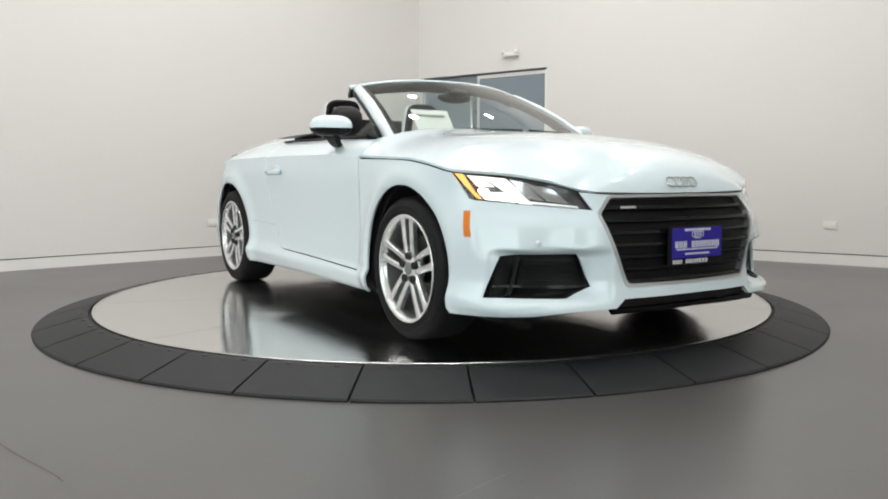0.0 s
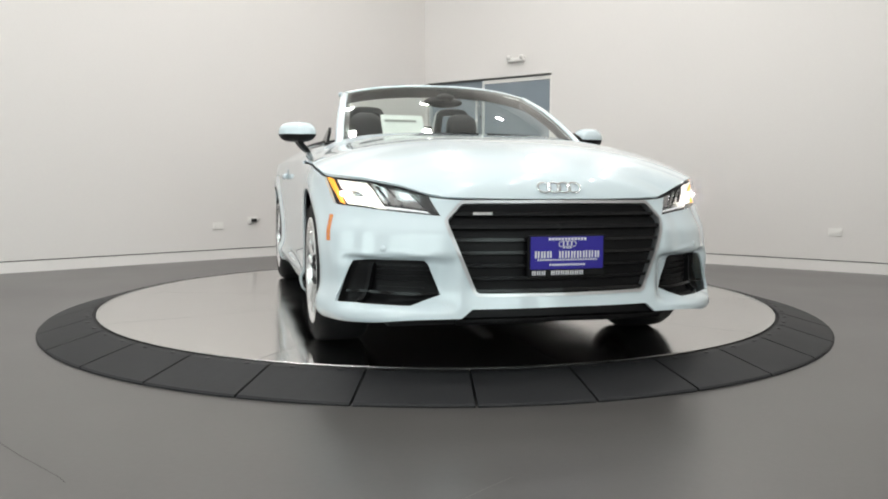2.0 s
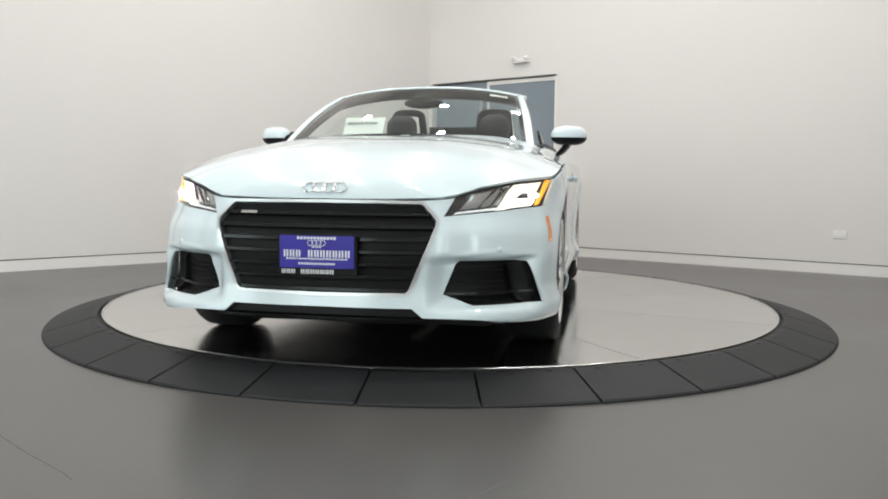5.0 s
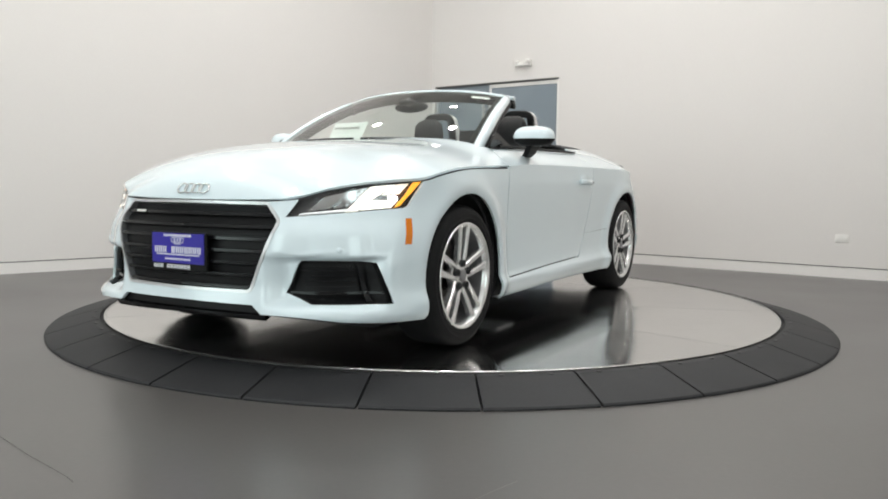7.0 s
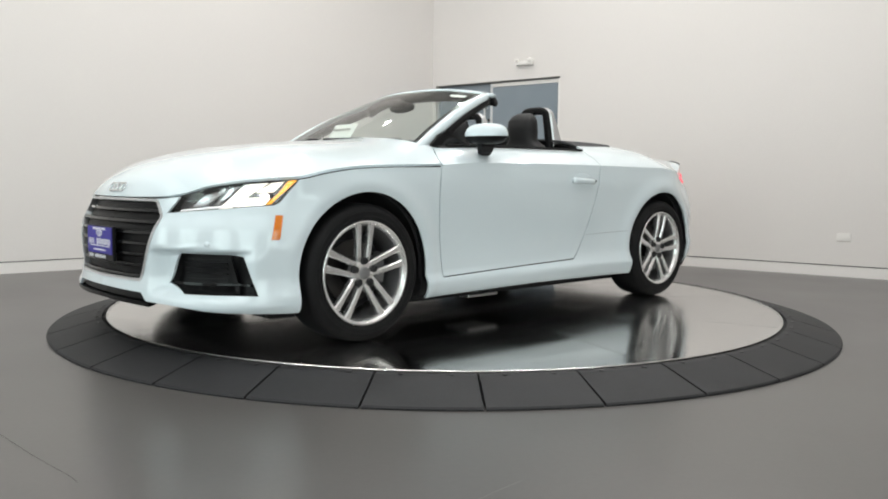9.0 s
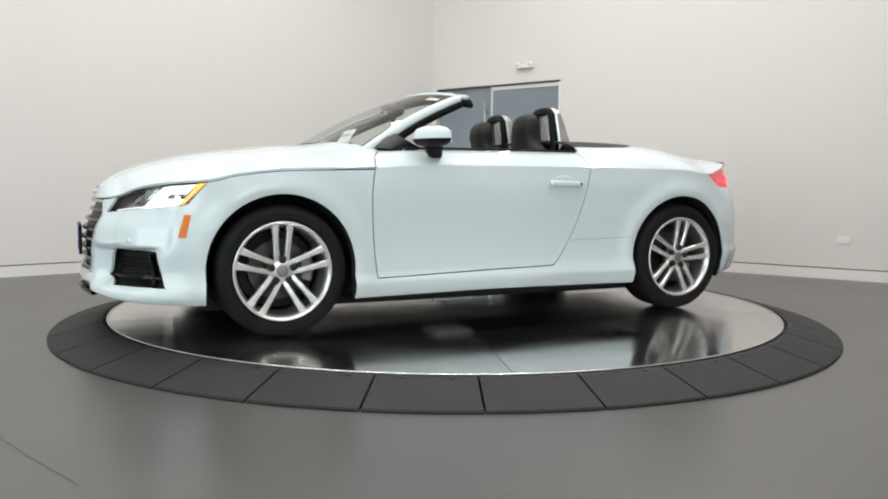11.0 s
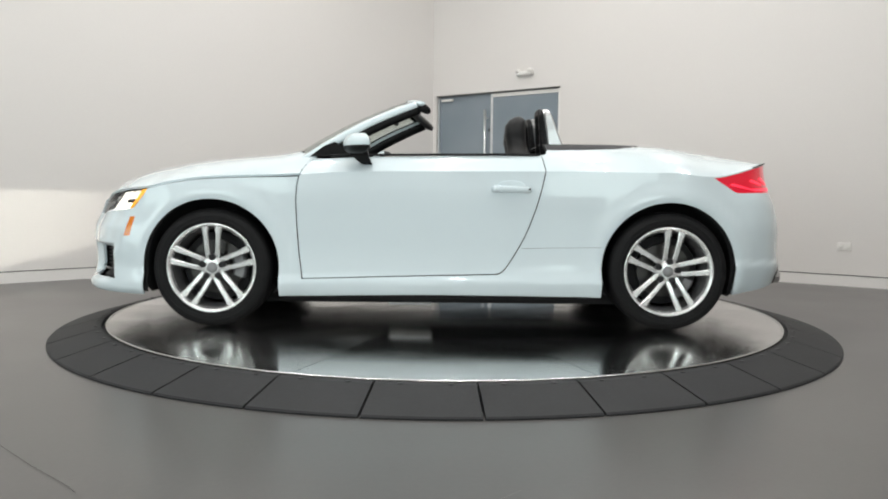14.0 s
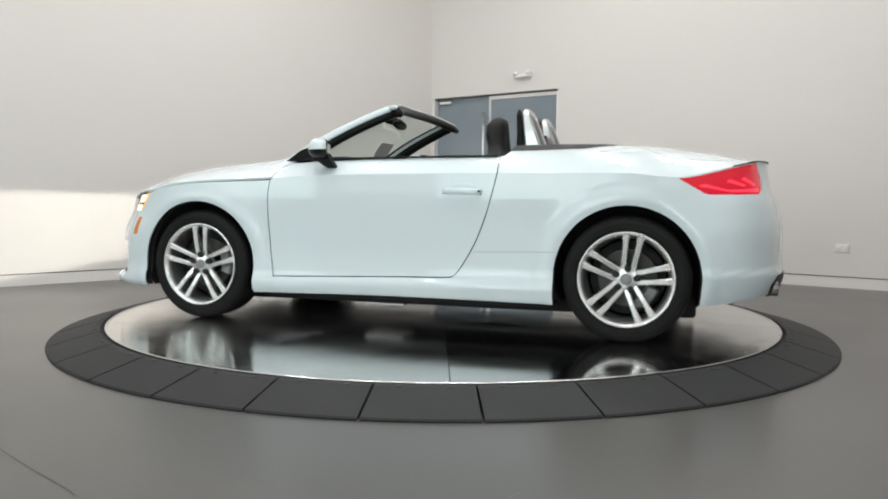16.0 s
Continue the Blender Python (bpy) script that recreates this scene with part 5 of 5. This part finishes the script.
def seat(car, s):
    st = new("seat")
    st.parent = car
    st["label"] = "black leather sports seat with built-in headrest"
    st.matrix_basis = pose(-0.222 if s > 0 else -0.265, s * 0.335, 0)
    part("cushion", box((-0.25, -0.25, 0.30), (0.26, 0.25, 0.47), 0.06), M_LEATHER, st, smooth=True)
    bm = bmesh.new()
    secs = []
    for z, x, w, d in ((0.42, -0.22, 0.25, 0.10), (0.60, -0.24, 0.26, 0.10), (0.80, -0.245, 0.25, 0.095), (0.93, -0.250, 0.22, 0.085), (1.00, -0.245, 0.150, 0.065), (1.04, -0.235, 0.100, 0.060),
                       (1.10, -0.225, 0.108, 0.064), (1.16, -0.225, 0.103, 0.060), (1.195, -0.235, 0.080, 0.046), (1.212, -0.242, 0.044, 0.022)):
        secs.append([bm.verts.new((x + d * math.copysign(abs(math.cos(a)) ** 0.7, math.cos(a)), w * math.copysign(abs(math.sin(a)) ** 0.7, math.sin(a)), z))
                     for a in [2 * math.pi * i / 24 for i in range(24)]])
    for a, b in zip(secs, secs[1:]):
        for i in range(24):
            bm.faces.new((a[i], a[(i + 1) % 24], b[(i + 1) % 24], b[i]))
    bm.faces.new(secs[-1])
    bm.faces.new(secs[0][::-1])
    bmesh.ops.recalc_face_normals(bm, faces=bm.faces)
    part("backrest", bm, M_LEATHER, st, "black leather backrest and headrest", True)
    for j in (-1, 1):
        part("bolster", box((-0.22, j * 0.22 - 0.05, 0.40), (0.24, j * 0.22 + 0.05, 0.52), 0.04), M_LEATHER, st, smooth=True)


def roll_hoop(car, s):
    """Roll-over hoop: black padded front, silver rear shell."""
    h = new("roll_hoop")
    h.parent = car
    h["label"] = "roll-over hoop with a black front and silver rear shell"
    h.matrix_basis = pose(0, s * 0.31, 0)

    loop = [(0.140, 0.92), (0.136, 1.03), (0.130, 1.12), (0.122, 1.19)]
    loop += [(0.122 * math.cos(a) ** 0.6, 1.19 + 0.072 * math.sin(a) ** 0.8) for a in [math.pi / 2 * i / 8 for i in range(1, 8)]]
    loop += [(0.0, 1.262)]
    loop += [(-y, z) for y, z in loop[-2::-1]]
    xf = lambda z: -0.575 - (1.272 - z) * 0.06
    xm = lambda z: -0.605 - (1.272 - z) * 0.12
    xr = lambda z: -0.640 - (1.272 - z) * 0.36
    for nm, m, a, b, lab in (("hoop_pad", M_BLACKPL, xf, xm, "black hoop padding"), ("hoop_shell", M_SILVER, xm, xr, "silver hoop shell")):
        bm = bmesh.new()
        rings = []
        for i, (y, z) in enumerate(loop):
            p, q = loop[max(i - 1, 0)], loop[min(i + 1, len(loop) - 1)]
            t = Vector((q[0] - p[0], q[1] - p[1])).normalized()
            n = Vector((t.y, -t.x))
            if n.dot(Vector((y, z - 1.1))) < 0:
                n = -n
            w = 0.048
            r = 0.010
            c = [(a(z), -r), (a(z) - r, 0), (b(z) + r, 0), (b(z), -r), (b(z), -w + r), (b(z) + r, -w), (a(z) - r, -w), (a(z), -w + r)]
            rings.append([bm.verts.new((x, y + n.x * d, z + n.y * d)) for x, d in c])
        for u, v in zip(rings, rings[1:]):
            for k in range(8):
                bm.faces.new((u[k], u[(k + 1) % 8], v[(k + 1) % 8], v[k]))
        bm.faces.new(rings[0])
        bm.faces.new(rings[-1][::-1])
        bmesh.ops.recalc_face_normals(bm, faces=bm.faces)
        part(nm, bm, m, h, lab)


def interior(car):
    bm = bmesh.new()
    add_box(bm, (-0.72, -0.735, 0.22), (0.95, 0.735, 0.26))
    add_box(bm, (-0.74, -0.70, 0.26), (-0.67, 0.70, 0.92))
    for s in (1, -1):
        add_box(bm, (-0.66, min(s * 0.70, s * 0.735), 0.26), (0.70, max(s * 0.70, s * 0.735), 0.935))
    part("cabin_tub", bm, M_BLACKPL, car, "black cabin lining")
    bm = strip(lambda a, b: Vector((0.42 + (0.50 - 0.20 * (2 * b - 1) ** 2) * a, -0.70 + 1.40 * b, 0.925 + 0.032 * math.sin(math.pi * min(1, a * 1.2)) - 0.025 * (2 * b - 1) ** 2)), 8, 20)
    part("dashboard", slab(bm, 0.12), M_LEATHER, car, "black dashboard top", True)
    path = [(0.30 + 0.06 * math.sin(a), y, z) for a, y, z in [(2 * math.pi * i / 36, 0.36 + 0.180 * math.cos(2 * math.pi * i / 36), 0.80 + 0.165 * math.sin(2 * math.pi * i / 36)) for i in range(36)]]
    part("steering_wheel", sweep(path, 0.016, 10, True), M_LEATHER, car, "black steering wheel", True)
    part("steering_boss", box((0.26, 0.29, 0.74), (0.44, 0.43, 0.86), 0.03), M_LEATHER, car, smooth=True)
    part("instrument_hood", box((0.45, 0.22, 0.90), (0.66, 0.50, 0.985), 0.03), M_LEATHER, car, "black instrument hood", True)
    # paper sheet propped inside the screen
    part("price_sheet", slab(strip(lambda a, b: Vector((0.60 - 0.10 * a, -0.42 + 0.24 * b, 0.975 + 0.14 * a)), 1, 1), 0.001), M_PAPER, car, "white paper sheet behind the screen")
    for zz in (0.985, 1.075):
        part("print_bar", box((0.6035 - (zz - 0.975) * 0.714, -0.40, zz), (0.6065 - (zz - 0.975) * 0.714, -0.22, zz + 0.012)), M_GREY_PL, car)
    part("bulkhead", box((-0.70, -0.60, 0.90), (-0.64, 0.60, 1.015), 0.015), M_BLACKPL, car, "black rear bulkhead")
    part("wind_blocker", box((-0.655, -0.17, 1.0), (-0.645, 0.17, 1.14), 0.003), M_DARK, car, "dark mesh wind blocker")


def plate_and_emblem(car):
    p = new("dealer_plate")
    p.parent = car
    p["label"] = "blue plate with white print in a black holder"
    p.matrix_basis = pose(2.140, 0, 0.458)
    part("holder", box((-0.012, -0.160, -0.080), (0.004, 0.160, 0.078), 0.004), M_BLACKPL, p, "black plate holder")
    part("sheet", box((0.004, -0.150, -0.052), (0.007, 0.150, 0.073), 0.001), M_PLATE, p, "deep blue sheet")
    rows = [(0.0635, 0.16, 0.010, 12), (0.0295, 0.040, 0.005, 3), (0.004, 0.272, 0.027, 11), (-0.016, 0.25, 0.006, 24), (-0.035, 0.150, 0.008, 14), (-0.066, 0.215, 0.017, 11)]
    for z, w, h, n in rows:
        step = w / n
        y0 = -0.5 * w if z > -0.06 else -0.145
        for i in range(n):
            if n == 11 and i == 3:
                continue
            a = y0 + step * i
            if n == 11:
                # two slim strokes stand for each letter of the large rows
                for u in (0.12, 0.58):
                    part("print_bar", box((0.0068 if z > -0.06 else 0.003, a + step * u, z - h / 2), (0.0078 if z > -0.06 else 0.005, a + step * (u + 0.27), z + h / 2)), M_INK, p)
                continue
            part("print_bar", box((0.0068 if z > -0.06 else 0.003, a + step * 0.14, z - h / 2), (0.0078 if z > -0.06 else 0.005, a + step * 0.84, z + h / 2)), M_INK, p)
    for i in range(4):
        q = [(0.0075, (i - 1.5) * 0.0165 + 0.0105 * math.cos(a), 0.045 + 0.0105 * math.sin(a)) for a in [2 * math.pi * k / 20 for k in range(20)]]
        part("print_ring", sweep(q, 0.0015, 5, True), M_INK, p)
    # four plain chrome rings on the bonnet's nose
    e = new("bonnet_emblem")
    e.parent = car
    e["label"] = "four plain chrome rings"
    x_tip = float(_tx.max()) - 0.004
    for i in range(4):
        y0 = (i - 1.5) * 0.0415
        q = []
        for k in range(32):
            a = 2 * math.pi * k / 32
            y = y0 + 0.027 * math.cos(a)
            xs = np.linspace(1.93, x_tip, 80)
            hs = deck(xs, np.clip(1 - abs(y) / Y_EDGE(xs), 0, 1))[:, 2]
            z = 0.714 + 0.019 * math.sin(a)
            x = float(np.interp(-z, -hs, xs))
            q.append((x + 0.004, y, z + 0.003))
        part("ring", sweep(q, 0.0042, 8, True), M_CHROME, e, "", True)


def underside(car):
    part("floor_pan", box((-1.60, -0.60, 0.105), (1.60, 0.60, 0.24), 0.02), M_DARK, car, "dark floor pan")
    for s in (1, -1):
        part("sill_floor", box((-0.86, min(s * 0.605, s * 0.75), 0.150), (0.86, max(s * 0.605, s * 0.75), 0.23), 0.012), M_DARK, car)
        part("lower_arm", sweep([(WHEEL_X, s * 0.66, 0.25), (WHEEL_X - 0.12, s * 0.40, 0.21)], 0.025, 8), M_DARK, car)
        part("lower_arm", sweep([(-WHEEL_X, s * 0.66, 0.25), (-WHEEL_X + 0.15, s * 0.40, 0.20)], 0.025, 8), M_DARK, car)
        part("exhaust_tip", sweep([(-1.80, s * 0.52, 0.275), (-2.005, s * 0.50, 0.275)], 0.042, 20), M_CHROME, car, "chrome exhaust tip", True)
    part("exhaust_pipe", sweep([(0.9, 0.1, 0.105), (0.0, 0.12, 0.100), (-0.9, 0.1, 0.105), (-1.4, 0.3, 0.16), (-1.7, 0.45, 0.24)], 0.03, 10), M_CALIPER, car, "dull steel exhaust pipe", True)
    part("heat_shield", box((0.05, 0.40, 0.092), (0.30, 0.60, 0.110), 0.006), M_ALU, car, "bare metal heat shield")
    l0, l1 = Lyr(0.58), L_END
    poly = [(l0, 0.236), (l1, 0.25), (l1, 0.345), (Lyr(0.50), 0.345), (l0, 0.30)]
    panel("rear_diffuser", M_BLACKPL, car, [(skirt, *small_sheet(poly))], "black rear diffuser", depth=-0.006, thick=0.03)


car = tagged(new("roadster"), "glossy white two-seat roadster, roof down, lamps lit, on the turntable", "car")
car_doors = car_body(car)
for d_, s_ in zip(car_doors, (1, -1)):
    door_mirror(d_, s_)
for x_ in (WHEEL_X, -WHEEL_X):
    for s_ in (1, -1):
        wheel(car, x_, s_, 0 if x_ > 0 else 9)
        wheel_well(car, x_, s_)
windscreen(car)
for s_ in (1, -1):
    seat(car, s_)
    roll_hoop(car, s_)
interior(car)
plate_and_emblem(car)
underside(car)


# ---- what moves ----
def motions():
    walk(disc, [(t, pose(0, 0, DISC_Z, 0, 0, a)) for t, a in TURN])
    walk(car, [(t, pose(0, 0, DISC_Z, 0, 0, a) @ pose(CAR_AT[0], CAR_AT[1], 0)) for t, a in TURN])


motions()
